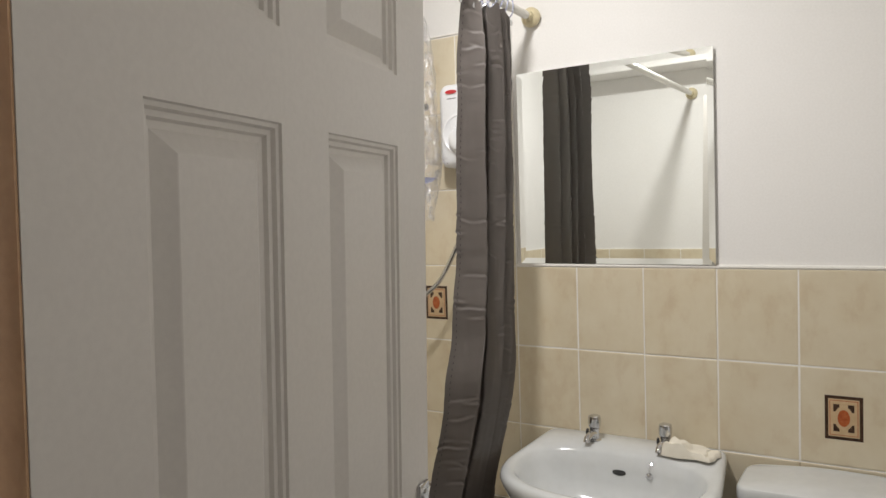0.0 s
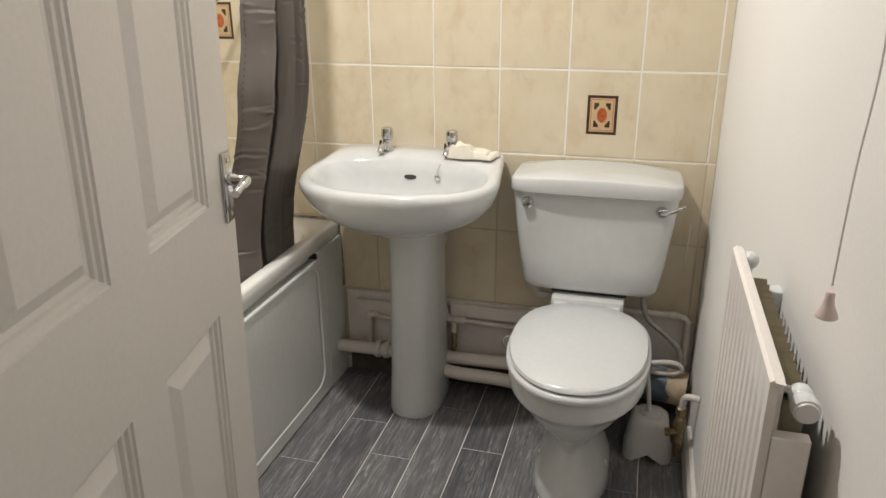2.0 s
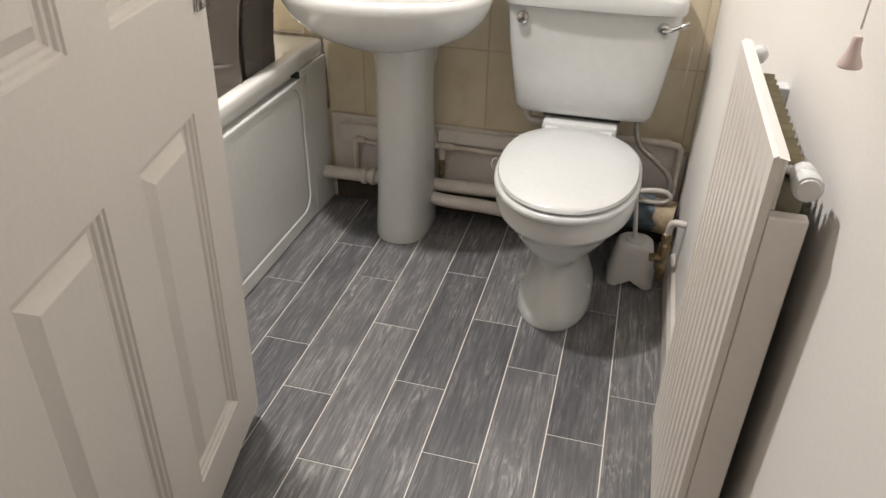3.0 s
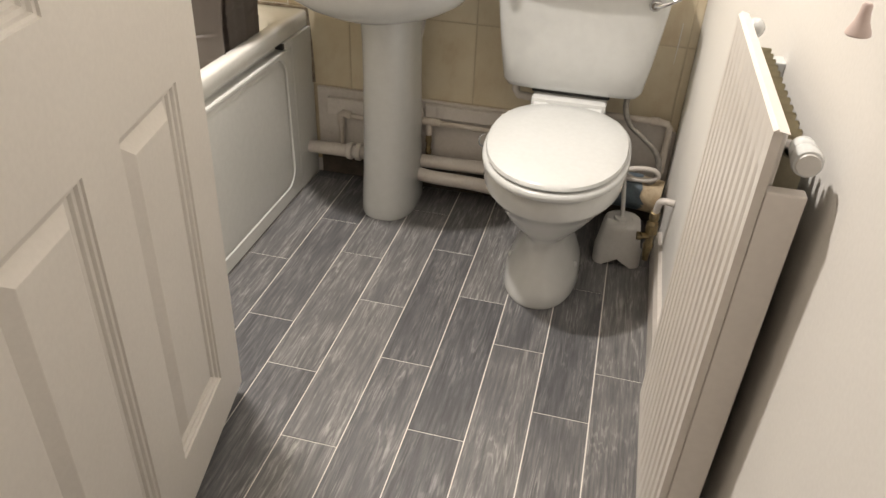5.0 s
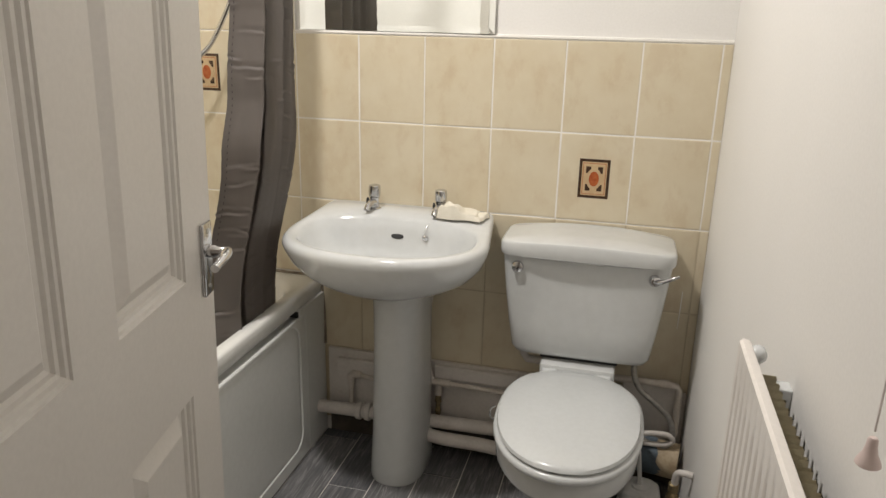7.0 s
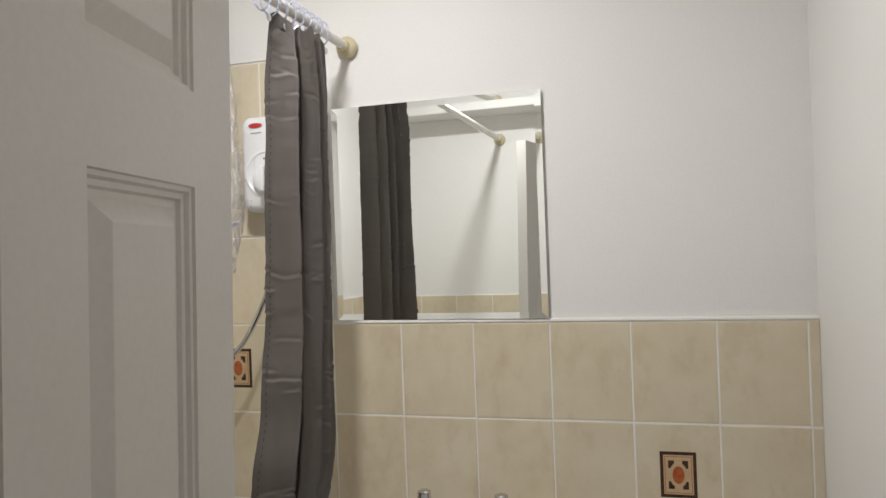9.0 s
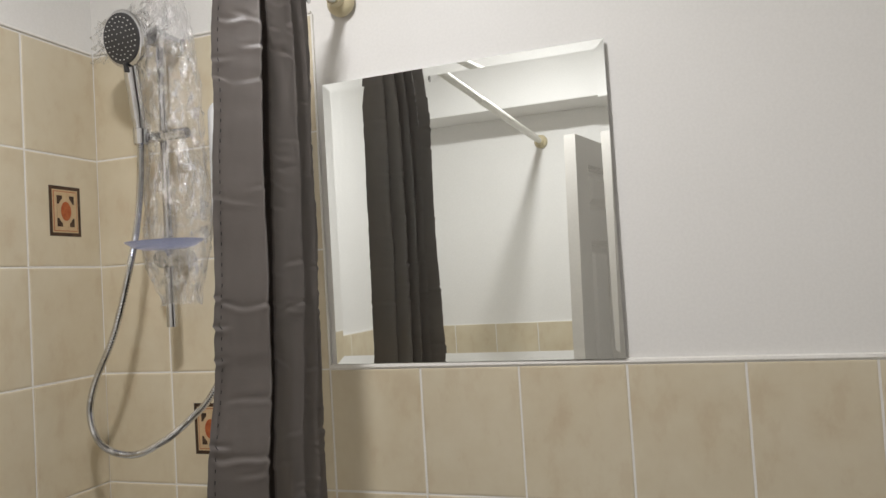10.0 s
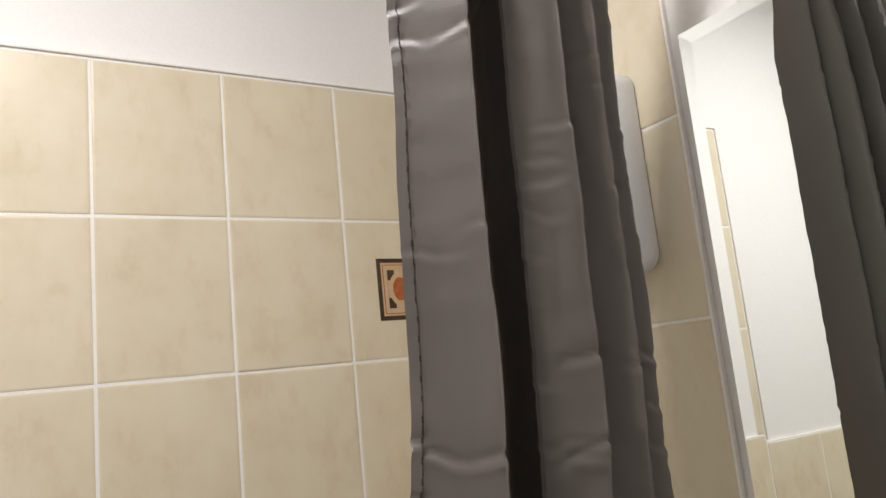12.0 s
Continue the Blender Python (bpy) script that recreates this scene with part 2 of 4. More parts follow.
# ---- mesh helpers ----
def mesh_of(name, bm, material, smooth=None):
    me = bpy.data.meshes.new(name)
    bmesh.ops.recalc_face_normals(bm, faces=bm.faces[:])
    bm.to_mesh(me)
    bm.free()
    for m in material if isinstance(material, (list, tuple)) else [material]:
        me.materials.append(m)
    if smooth is not None:
        for p in me.polygons:
            p.use_smooth = True
        me.set_sharp_from_angle(angle=radians(smooth))
    return me


def part(name, bm, material, parent=None, label="", smooth=None, local=False):
    """Links a bmesh as one mesh object under a thing or a part. Coordinates are the world's, or the thing's own if local."""
    if parent is not None and not local:
        root = parent.parent or parent
        root = root.parent or root
        bmesh.ops.translate(bm, verts=bm.verts[:], vec=-root.location)
    ob = new(name, mesh_of(name, bm, material, smooth))
    if parent is not None:
        ob.parent = parent
    if label:
        ob["label"] = label
    return ob


def thing(name, label, category, at=(0, 0, 0), group="", kind=""):
    ob = new(name)
    ob.empty_display_size = 0.05
    ob.location = at
    return tagged(ob, label, category, group, kind)


def box(a, b, bevel=0.0, bm=None, seg=2):
    """A block between two corners, with rounded edges."""
    own = bm is None
    bm = bmesh.new() if own else bm
    g = bmesh.ops.create_cube(bm, size=1.0)
    vs = g["verts"]
    for v in vs:
        v.co = Vector([(p + q) / 2 + c * (q - p) for p, q, c in zip(a, b, v.co)])
    if bevel:
        es = list({e for v in vs for e in v.link_edges})
        bmesh.ops.bevel(bm, geom=es, offset=bevel, segments=seg, affect="EDGES", profile=0.5)
    return bm


def loft(rings, bm=None, cap0=True, cap1=True, closed=True):
    """Skins rings of equal count, in order."""
    bm = bmesh.new() if bm is None else bm
    rows = [[bm.verts.new(p) for p in r] for r in rings]
    n = len(rows[0])
    for a, b in zip(rows, rows[1:]):
        for i in range(n if closed else n - 1):
            j = (i + 1) % n
            bm.faces.new((a[i], a[j], b[j], b[i]))
    if cap0:
        bm.faces.new(rows[0][::-1])
    if cap1:
        bm.faces.new(rows[-1])
    return bm


def oval(cx, cy, z, w, front, back, pf=2.2, pb=2.2, n=48):
    """Ring in plan: half-width w, reach to the front (-y) and back (+y), each end with its own squareness."""
    out = []
    for i in range(n):
        a = 2 * math.pi * i / n
        c, s = math.cos(a), math.sin(a)
        p, d = (pb, back) if s > 0 else (pf, front)
        out.append(Vector((cx + w * math.copysign(abs(c) ** (2 / p), c), cy + d * math.copysign(abs(s) ** (2 / p), s), z)))
    return out


def rrect(w, h, r, n=6):
    """Outline of a rounded rectangle about the origin, 4 * (n + 1) points."""
    out = []
    for k, (sx, sy) in enumerate(((1, 1), (-1, 1), (-1, -1), (1, -1))):
        for i in range(n + 1):
            a = math.pi / 2 * (k + i / n)
            out.append((sx * (w / 2 - r) + r * math.cos(a), sy * (h / 2 - r) + r * math.sin(a)))
    return out


def tube(points, radius, n=12, bm=None, cap=True):
    """A round bar swept along points; radius may be one number or one for each point."""
    pts = [Vector(p) for p in points]
    rs = [radius] * len(pts) if isinstance(radius, (int, float)) else radius
    rings, up = [], None
    for i, p in enumerate(pts):
        d = (pts[min(i + 1, len(pts) - 1)] - pts[max(i - 1, 0)]).normalized()
        if up is None:
            up = d.orthogonal().normalized()
        up = (up - d * up.dot(d)).normalized()
        side = d.cross(up)
        rings.append([p + rs[i] * (math.cos(2 * math.pi * k / n) * up + math.sin(2 * math.pi * k / n) * side) for k in range(n)])
    return loft(rings, bm, cap, cap)


def curve_points(ctrl, steps=10):
    """Catmull-Rom through control points."""
    c = [Vector(p) for p in ctrl]
    c = [2 * c[0] - c[1]] + c + [2 * c[-1] - c[-2]]
    out = []
    for i in range(1, len(c) - 2):
        for k in range(steps):
            u = k / steps
            p0, p1, p2, p3 = c[i - 1:i + 3]
            out.append(0.5 * (2 * p1 + (p2 - p0) * u + (2 * p0 - 5 * p1 + 4 * p2 - p3) * u * u + (3 * p1 - p0 - 3 * p2 + p3) * u ** 3))
    out.append(c[-2])
    return out


def lathe(profile, centre, axis="z", n=28, bm=None):
    """Turns (radius, height) pairs round an axis through centre."""
    rings = []
    for r, h in profile:
        ring = []
        for k in range(n):
            a = 2 * math.pi * k / n
            u, v = r * math.cos(a), r * math.sin(a)
            ring.append(Vector(centre) + Vector({"z": (u, v, h), "y": (u, h, v), "x": (h, u, v)}[axis]))
        rings.append(ring)
    return loft(rings, bm)


# ---- setting: walls, floor, ceiling ----
def structure(name, bm, material, label, smooth=None):
    return tagged(part(name, bm, material, smooth=smooth), label, name.split("_")[0], kind="structure")


back = structure("wall_north", box((XL - 0.12, YB + 0.006, -0.05), (XR + 0.12, YB + 0.12, CEIL)), WALL_PAINT, "white painted wall with cream tiling behind basin and toilet")
left = structure("wall_west", box((XL - 0.12, YF - 0.1, -0.05), (XL - 0.006, YB + 0.006, CEIL)), WALL_PAINT, "white painted wall with cream tiling above the bath")
right = structure("wall_east", box((XR, -1.4, -0.05), (XR + 0.12, YB + 0.006, CEIL)), WALL_PAINT, "plain white painted wall behind the radiator")
OPEN_L, OPEN_R, OPEN_T = -0.485, 0.25, 2.03
bm = box((XL - 0.006, YF - 0.1, -0.05), (OPEN_L - 0.061, YF, CEIL))
box((OPEN_L - 0.061, YF - 0.1, 2.224), (OPEN_R, YF, CEIL), bm=bm)
front = structure("wall_south", bm, WALL_PAINT, "white painted wall with the doorway and low cream tiling")
floor = structure("floor", box((XL, YF - 0.1, -0.05), (XR, YB + 0.006, -0.002)), GROUT, "grey wood-look vinyl floor with pale joints")
ceiling = structure("ceiling", box((XL - 0.12, YF - 0.1, CEIL), (XR + 0.12, YB + 0.12, CEIL + 0.1)), CEIL_PAINT, "flat white painted ceiling")
structure("trim_boxing", box((XL - 0.006, YF, 2.225), (XR, 0.423, CEIL - 0.001), 0.004), WALL_PAINT, "white boxed-in bulkhead under the ceiling over the doorway")

# hall outside the door
HX0, HX1, HY0 = -1.0, XR - 0.001, -1.3
structure("hall_floor", box((HX0, HY0, -0.05), (HX1, YF - 0.1, 0.004)), CARPET, "beige hall carpet outside the bathroom door")
structure("hall_ceiling", box((HX0 - 0.1, HY0 - 0.1, CEIL), (HX1 + 0.1, YF - 0.1, CEIL + 0.1)), CEIL_PAINT, "white hall ceiling")
bm = box((HX0 - 0.1, HY0 - 0.1, -0.05), (HX0, YF - 0.1, CEIL))
box((HX0, HY0 - 0.1, -0.05), (HX1, HY0, CEIL), bm=bm)
structure("hall_walls", bm, WALL_PAINT, "plain white hall walls outside the bathroom")

# door lining and architrave, varnished
bm = box((OPEN_L - 0.06, YF - 0.115, 0), (OPEN_L, 0.262, OPEN_T - 0.03), 0.003)
box((OPEN_L - 0.06, YF - 0.115, OPEN_T - 0.03), (XR - 0.001, 0.262, 2.223), 0.003, bm)
structure("trim_door_lining", bm, DOOR_PAINT, "white painted wooden door lining")

# skirting on the radiator wall
bm = loft([[Vector((XR + 0.0, y, 0)), Vector((XR - 0.018, y, 0)), Vector((XR - 0.018, y, 0.078)), Vector((XR - 0.010, y, 0.094)), Vector((XR + 0.0, y, 0.098))] for y in (YF + 0.02, 1.875)])
structure("baseboard_east", bm, WOOD_PAINT, "white painted skirting board along the radiator wall")

# boards under the back tiling
bm = box((-0.905, YB - 0.014, 0.088), (XR - 0.002, YB + 0.005, 0.318), 0.003)
box((-0.865, YB - 0.034, 0.235), (-0.69, YB - 0.015, 0.292), 0.003, bm)
box((-0.53, YB - 0.034, 0.268), (-0.26, YB - 0.015, 0.312), 0.004, bm)
box((0.06, YB - 0.030, 0.10), (0.215, YB - 0.015, 0.345), 0.003, bm)
# shade under the boards, put in as a dark brown strip
structure("trim_dark_gap", box((-0.905, YB - 0.004, -0.001), (XR - 0.003, YB + 0.005, 0.0875)), GAP_SHADE, "dark strip standing for the shaded gap under the painted boards")
structure("trim_back_board", bm, WOOD_PAINT, "old white painted boards below the tiling behind the pipes")

# ---- door ----
def panel_rings(x0, x1, z0, z1, y, out):
    """One raised-and-fielded panel on the face at y; out is the way the face looks."""
    rings = []
    for inset, depth in ((0, 0), (0.0015, 0.0035), (0.006, 0.0045), (0.0085, 0.0095), (0.014, 0.0105), (0.0165, 0.0155), (0.0215, 0.0165), (0.0235, 0.0170), (0.0440, 0.0040), (0.0455, 0.0034), (0.0460, 0.0034)):
        yy = y - out * depth
        rings.append([Vector((x0 + inset, yy, z0 + inset)), Vector((x1 - inset, yy, z0 + inset)), Vector((x1 - inset, yy, z1 - inset)), Vector((x0 + inset, yy, z1 - inset))])
    return rings


def build_door(width, z0, z1, thick, cols, rows):
    door = thing("door_1", "white painted six-panel door, standing open", "door", kind="structure")
    xs = sorted({0, width, *[c for p in cols for c in p]})
    zs = sorted({z0, z1, *[c for p in rows for c in p]})
    bm = bmesh.new()
    for y in (0, thick):
        grid = {(x, z): bm.verts.new((x, y, z)) for x in xs for z in zs}
        for xa, xb in zip(xs, xs[1:]):
            for za, zb in zip(zs, zs[1:]):
                if (xa, xb) in cols and (za, zb) in rows:
                    continue
                bm.faces.new([grid[k] for k in ((xa, za), (xb, za), (xb, zb), (xa, zb))])
    for a, b in (((0, z0), (width, z0)), ((width, z0), (width, z1)), ((width, z1), (0, z1)), ((0, z1), (0, z0))):
        bm.faces.new([bm.verts.new((p[0], y, p[1])) for p, y in ((a, 0), (b, 0), (b, thick), (a, thick))])
    bmesh.ops.remove_doubles(bm, verts=bm.verts[:], dist=1e-5)
    part("leaf", bm, DOOR_PAINT, door, local=True)
    part("hinge_edge", box((-0.0025, 0.001, z0 + 0.001), (-0.0003, thick - 0.001, z1 - 0.001)), BROWN_WOOD, door, "bare brown wood along the hinge edge", local=True)
    for z in (0.25, 1.0, 1.72):
        part("hinge", box((-0.0045, 0.006, z - 0.05), (-0.0026, thick + 0.004, z + 0.05), 0.0006), SATIN_METAL, door, local=True)
    for c in cols:
        for r in rows:
            bm = loft(panel_rings(*c, *r, 0, -1), cap0=False)
            loft(panel_rings(*c, *r, thick, 1), bm, cap0=False)
            part("panel", bm, DOOR_PAINT, door, local=True)
    # lever handles on a back plate, both faces
    hx, hz = width - 0.031, 0.995
    for side, y in ((-1, 0), (1, thick)):
        h = part("handle_plate", box((hx - 0.019, min(y, y + side * 0.007), hz - 0.061), (hx + 0.019, max(y, y + side * 0.007), hz + 0.061), 0.003), CHROME, door, "chrome lever handle on a plate", 40, local=True)
        bm = lathe([(0.011, 0), (0.011, 0.012), (0.0085, 0.016), (0.0085, 0.034)] if side > 0 else [(0.0085, -0.034), (0.0085, -0.016), (0.011, -0.012), (0.011, 0)], (hx, y + side * 0.006, hz + 0.014), "y", 18)
        part("spindle", bm, CHROME, h, smooth=40, local=True)
        pts = curve_points([(hx + 0.008, y + side * 0.036, hz + 0.014), (hx - 0.012, y + side * 0.040, hz + 0.014), (hx - 0.042, y + side * 0.042, hz + 0.012), (hx - 0.070, y + side * 0.042, hz + 0.009)], 6)
        part("lever", tube(pts, [0.0068 + 0.0022 * math.sin(math.pi * min(1, k / 14)) for k in range(len(pts))], 14), CHROME, h, smooth=50, local=True)
        for dz in (0.047, -0.047):
            part("screw", lathe([(0.0045, -0.001), (0.0045, 0.001), (0.003, 0.0016)], (hx, y + side * 0.0075, hz + dz), "y", 10), SATIN_METAL, h, local=True)
    return door


# the leaf hangs a little out of true
door = build_door(0.757, 0.035, 1.962, 0.040, [(0.120, 0.330), (0.435, 0.647)], [(0.152, 0.790), (0.982, 1.605), (1.711, 1.868)])
door.matrix_world = pose(-0.5198, 0.2871, 0, 1.35, 0, 101.38)


# ---- bath ----
BX0, BX1, BY0, BY1, BZ = XL + 0.002, -0.925, 0.40, YB - 0.002, 0.565
bath = thing("bath", "white acrylic bath with a moulded white side panel", "bath", ((BX0 + BX1) / 2, (BY0 + BY1) / 2, 0))
cx, cy, bw, bl = (BX0 + BX1) / 2, (BY0 + BY1) / 2, BX1 - BX0, BY1 - BY0


def bath_ring(w, l, r, z, dy=0):
    return [Vector((cx + x, cy + dy + y, z)) for x, y in rrect(w, l, r, 8)]


rings = [bath_ring(bw - 0.006, bl - 0.006, 0.012, BZ - 0.05), bath_ring(bw, bl, 0.014, BZ - 0.045), bath_ring(bw, bl, 0.014, BZ - 0.010),
         bath_ring(bw - 0.008, bl - 0.008, 0.014, BZ - 0.002), bath_ring(bw - 0.02, bl - 0.02, 0.02, BZ),
         bath_ring(bw - 0.07, bl - 0.12, 0.12, BZ), bath_ring(bw - 0.10, bl - 0.15, 0.13, BZ - 0.012),
         bath_ring(bw - 0.13, bl - 0.20, 0.13, BZ - 0.10), bath_ring(bw - 0.21, bl - 0.34, 0.14, 0.24), bath_ring(bw - 0.29, bl - 0.46, 0.14, 0.19), bath_ring(bw - 0.45, bl - 0.7, 0.08, 0.175)]
part("tub", loft(rings, cap0=False), ACRYLIC, bath, smooth=50)
PX = -0.918
pan = part("side_panel", box((PX - 0.045, BY0, 0.004), (PX - 0.031, 1.955, BZ - 0.05), 0.002), PANEL_PLASTIC, bath, "moulded white plastic bath panel")
# raised border of the panel with a round-cornered field and a groove below the rim
yc, pw, ph = (BY0 + 1.95) / 2, 1.95 - BY0, 0.486


def field_ring(w, h, r, x, dz=0.0, dy=0.0):
    return [Vector((x, yc + dy + a, 0.006 + ph / 2 + dz + b)) for a, b in rrect(w, h, r, 8)]


part("panel_border", loft([field_ring(pw, ph, 0.006, PX - 0.0305), field_ring(pw, ph, 0.006, PX - 0.002), field_ring(pw - 0.006, ph - 0.006, 0.006, PX),
                           field_ring(pw - 0.09, ph - 0.056, 0.06, PX, 0.018), field_ring(pw - 0.098, ph - 0.064, 0.056, PX - 0.0036, 0.018)], cap0=False, cap1=False), PANEL_PLASTIC, pan, smooth=30)
part("panel_field", loft([field_ring(pw - 0.096, ph - 0.062, 0.056, PX - 0.0050, 0.018), field_ring(pw - 0.106, ph - 0.072, 0.052, PX - 0.0046, 0.018), field_ring(pw - 0.114, ph - 0.080, 0.050, PX - 0.0030, 0.018), field_ring(pw - 0.134, ph - 0.100, 0.046, PX - 0.0026, 0.018)]), PANEL_PLASTIC, pan, smooth=30)
part("channel_end", box((PX - 0.0300, 1.908, 0.4925), (PX, 1.95, BZ - 0.0505), 0.002), PANEL_PLASTIC, pan)
# the slot's shaded inside is a solid black block
part("moulded_slot", box((PX - 0.0300, 1.899, 0.495), (PX - 0.004, 1.9075, BZ - 0.053)), RUBBER_AND_HOLES, pan, "small dark slot")
part("end_post", box((PX - 0.03, 1.9515, 0.004), (PX - 0.0006, YB - 0.006, BZ - 0.0515), 0.0015), PANEL_PLASTIC, bath)
part("overflow_grille", lathe([(0.028, 0.0), (0.028, -0.006), (0.02, -0.009)], (cx, BY1 - 0.105, 0.44), "y", 20), CHROME, bath, smooth=40)
part("sealant_bead", tube([(BX0 + 0.01, YB - 0.006, BZ + 0.002), (-1.2, YB - 0.006, BZ + 0.003), (BX1, YB - 0.005, BZ + 0.002), (BX1 + 0.006, YB - 0.006, 0.46), (BX1 + 0.008, YB - 0.01, 0.33)], [0.004, 0.005, 0.0045, 0.004, 0.006], 8), SEALANT, bath, "grubby sealant along the wall")

# ---- basin ----
SX = -0.618
basin = thing("basin", "white ceramic pedestal basin with chrome pillar taps", "basin", (SX, 1.95, 0))
WB = YB - 0.004


def basin_ring(w, front, z, pf=2.3, back=None, pb=18, cy=1.86, tilt=0.0, dx=0.0):
    back = WB - cy if back is None else back
    r = oval(SX + dx, cy, z, w, front, back, pf, pb, 64)
    for v in r:
        v.z += tilt * max(0.0, (v.y - 1.80) / 0.29)
        v.x = SX + (v.x - SX) * (1 - 0.11 * max(0.0, (v.y - 1.84) / 0.25))
    return r


rings = [basin_ring(0.085, 0.09, 0.645, 2.1, 0.12, 3), basin_ring(0.135, 0.125, 0.652, 2.1, 0.17, 4), basin_ring(0.196, 0.160, 0.672, 2.1, 0.21, 5), basin_ring(0.243, 0.193, 0.700, 2.15, 0.225, 6), basin_ring(0.273, 0.217, 0.735, 2.2),
         basin_ring(0.288, 0.228, 0.766, 2.25, tilt=0.02), basin_ring(0.292, 0.232, 0.783, 2.3, tilt=0.025), basin_ring(0.289, 0.229, 0.796, 2.3, tilt=0.03), basin_ring(0.281, 0.221, 0.802, 2.3, tilt=0.03, back=0.226),
         basin_ring(0.264, 0.206, 0.803, 2.25, 0.120, 2.8, tilt=0.03), basin_ring(0.254, 0.197, 0.797, 2.25, 0.111, 2.6, tilt=0.02), basin_ring(0.243, 0.187, 0.775, 2.2, 0.103, 2.5), basin_ring(0.228, 0.174, 0.735, 2.2, 0.096, 2.4),
         basin_ring(0.192, 0.142, 0.700, 2.1, 0.082, 2.2), basin_ring(0.12, 0.088, 0.676, 2.1, 0.058, 2.1), basin_ring(0.04, 0.035, 0.666, 2, 0.03, 2), basin_ring(0.018, 0.016, 0.660, 2, 0.016, 2)]
part("bowl", loft(rings), CERAMIC, basin, smooth=60)
rings = [oval(SX + 0.010, 1.955, z, w, f, 0.12, 2.4, 6, 40) for z, w, f in ((0.0, 0.084, 0.115), (0.012, 0.087, 0.118), (0.05, 0.085, 0.115), (0.15, 0.080, 0.108), (0.3, 0.077, 0.104), (0.45, 0.074, 0.104), (0.56, 0.074, 0.108), (0.655, 0.077, 0.118))]
part("pedestal", loft(rings), CERAMIC, basin, smooth=60)
# black oval plate in place of the overflow's shaded inside
part("overflow_hole", loft([[Vector((SX - 0.004 + 0.019 * math.cos(a), 1.9605 + 0.0025 * math.sin(a), 0.768 + 0.0055 * math.sin(a) + dz)) for a in [2 * math.pi * k / 20 for k in range(20)]] for dz in (-0.002, 0.001)]), RUBBER_AND_HOLES, basin, "dark oval overflow slot")
for tx in (-0.718, -0.512):
    tap = part("tap", lathe([(0.020, 0.0), (0.020, 0.004), (0.014, 0.008), (0.0125, 0.030), (0.0145, 0.034), (0.0145, 0.038)], (tx, 2.035, 0.824), "z", 20), CHROME, basin, "chrome pillar tap", 40)
    part("tap_spout", tube([(tx, 2.032, 0.846), (tx - 0.002, 2.010, 0.850), (tx - 0.004, 1.985, 0.843), (tx - 0.005, 1.978, 0.832)], [0.011, 0.0105, 0.0095, 0.009], 14), CHROME, tap, smooth=50)
    part("tap_head", lathe([(0.0145, 0), (0.0175, 0.004), (0.0185, 0.021), (0.0175, 0.034), (0.011, 0.037)], (tx, 2.035, 0.863), "z", 12), CHROME, tap, smooth=30)
    part("tap_index", lathe([(0.0095, -0.003), (0.0095, 0.0), (0.007, 0.001)], (tx - 0.016, 2.022, 0.852), "x", 14), RUBBER_AND_HOLES, tap)
chain = [(-0.515, 2.005, 0.83), (-0.522, 1.985, 0.822), (-0.535, 1.958, 0.798), (-0.536, 1.9535, 0.775)]
part("plug_chain", tube(curve_points(chain, 6), 0.0010, 6), CHROME, basin)
part("chain_stay", lathe([(0.009, 0.0), (0.009, -0.003), (0.005, -0.006)], (-0.536, 1.955, 0.772), "y", 14), CHROME, basin, smooth=40)

cloth = thing("cleaning_cloth", "folded off-white cloth lying on the basin corner", "cloth", (-0.44, 2.02, 0.83))
nx, ny = 40, 30
top, low = [], []
for j in range(ny + 1):
    row, base = [], []
    for i in range(nx + 1):
        u, v = i / nx - 0.5, j / ny - 0.5
        edge = min(1.0, 18 * (0.5 - abs(u)), 16 * (0.5 - abs(v))) ** 0.6
        wob = noise.noise(Vector((u * 3.4, v * 3.0, 2.3)))
        x = -0.435 + 0.130 * u + 0.010 * noise.noise(Vector((v * 3, 1, 0))) + 0.012 * v
        y = 2.012 + 0.085 * v + 0.010 * noise.noise(Vector((u * 3, 5, 0)))
        fold = u + 0.22 * v + 0.10 * noise.noise(Vector((v * 4, 8, 1)))
        peak = 0.020 / (1 + math.exp((fold + 0.08) * 26)) * (0.75 + 0.7 * noise.noise(Vector((u * 5, v * 4, 6.0))))
        step = 0.005 if fold < 0.30 else 0.0
        row.append(Vector((x, y, 0.832 + edge * (0.009 + step + 0.005 * wob + peak))))
        base.append(Vector((x, y, 0.8295)))
    top.append(row)
    low.append(base)
bm = loft(top, cap0=False, cap1=False, closed=False)
loft(low, bm, cap0=False, cap1=False, closed=False)
for rows_ in (([r[0] for r in top], [r[0] for r in low]), ([r[-1] for r in top], [r[-1] for r in low]), (top[0], low[0]), (top[-1], low[-1])):
    loft(rows_, bm, cap0=False, cap1=False, closed=False)
bmesh.ops.remove_doubles(bm, verts=bm.verts[:], dist=1e-5)
part("folded_cloth", bm, CLOTH_WHITE, cloth, smooth=35)

# ---- toilet ----
TX = -0.074
toilet = thing("toilet", "white close-coupled toilet with its lid closed", "toilet", (TX, 1.75, 0))


def pan_ring(w, y0, y1, z, pf=2.1, pb=3.0, cy=None):
    cy = (y0 + y1) / 2 + 0.02 if cy is None else cy
    return oval(TX, cy, z, w, cy - y0, y1 - cy, pf, pb, 48)


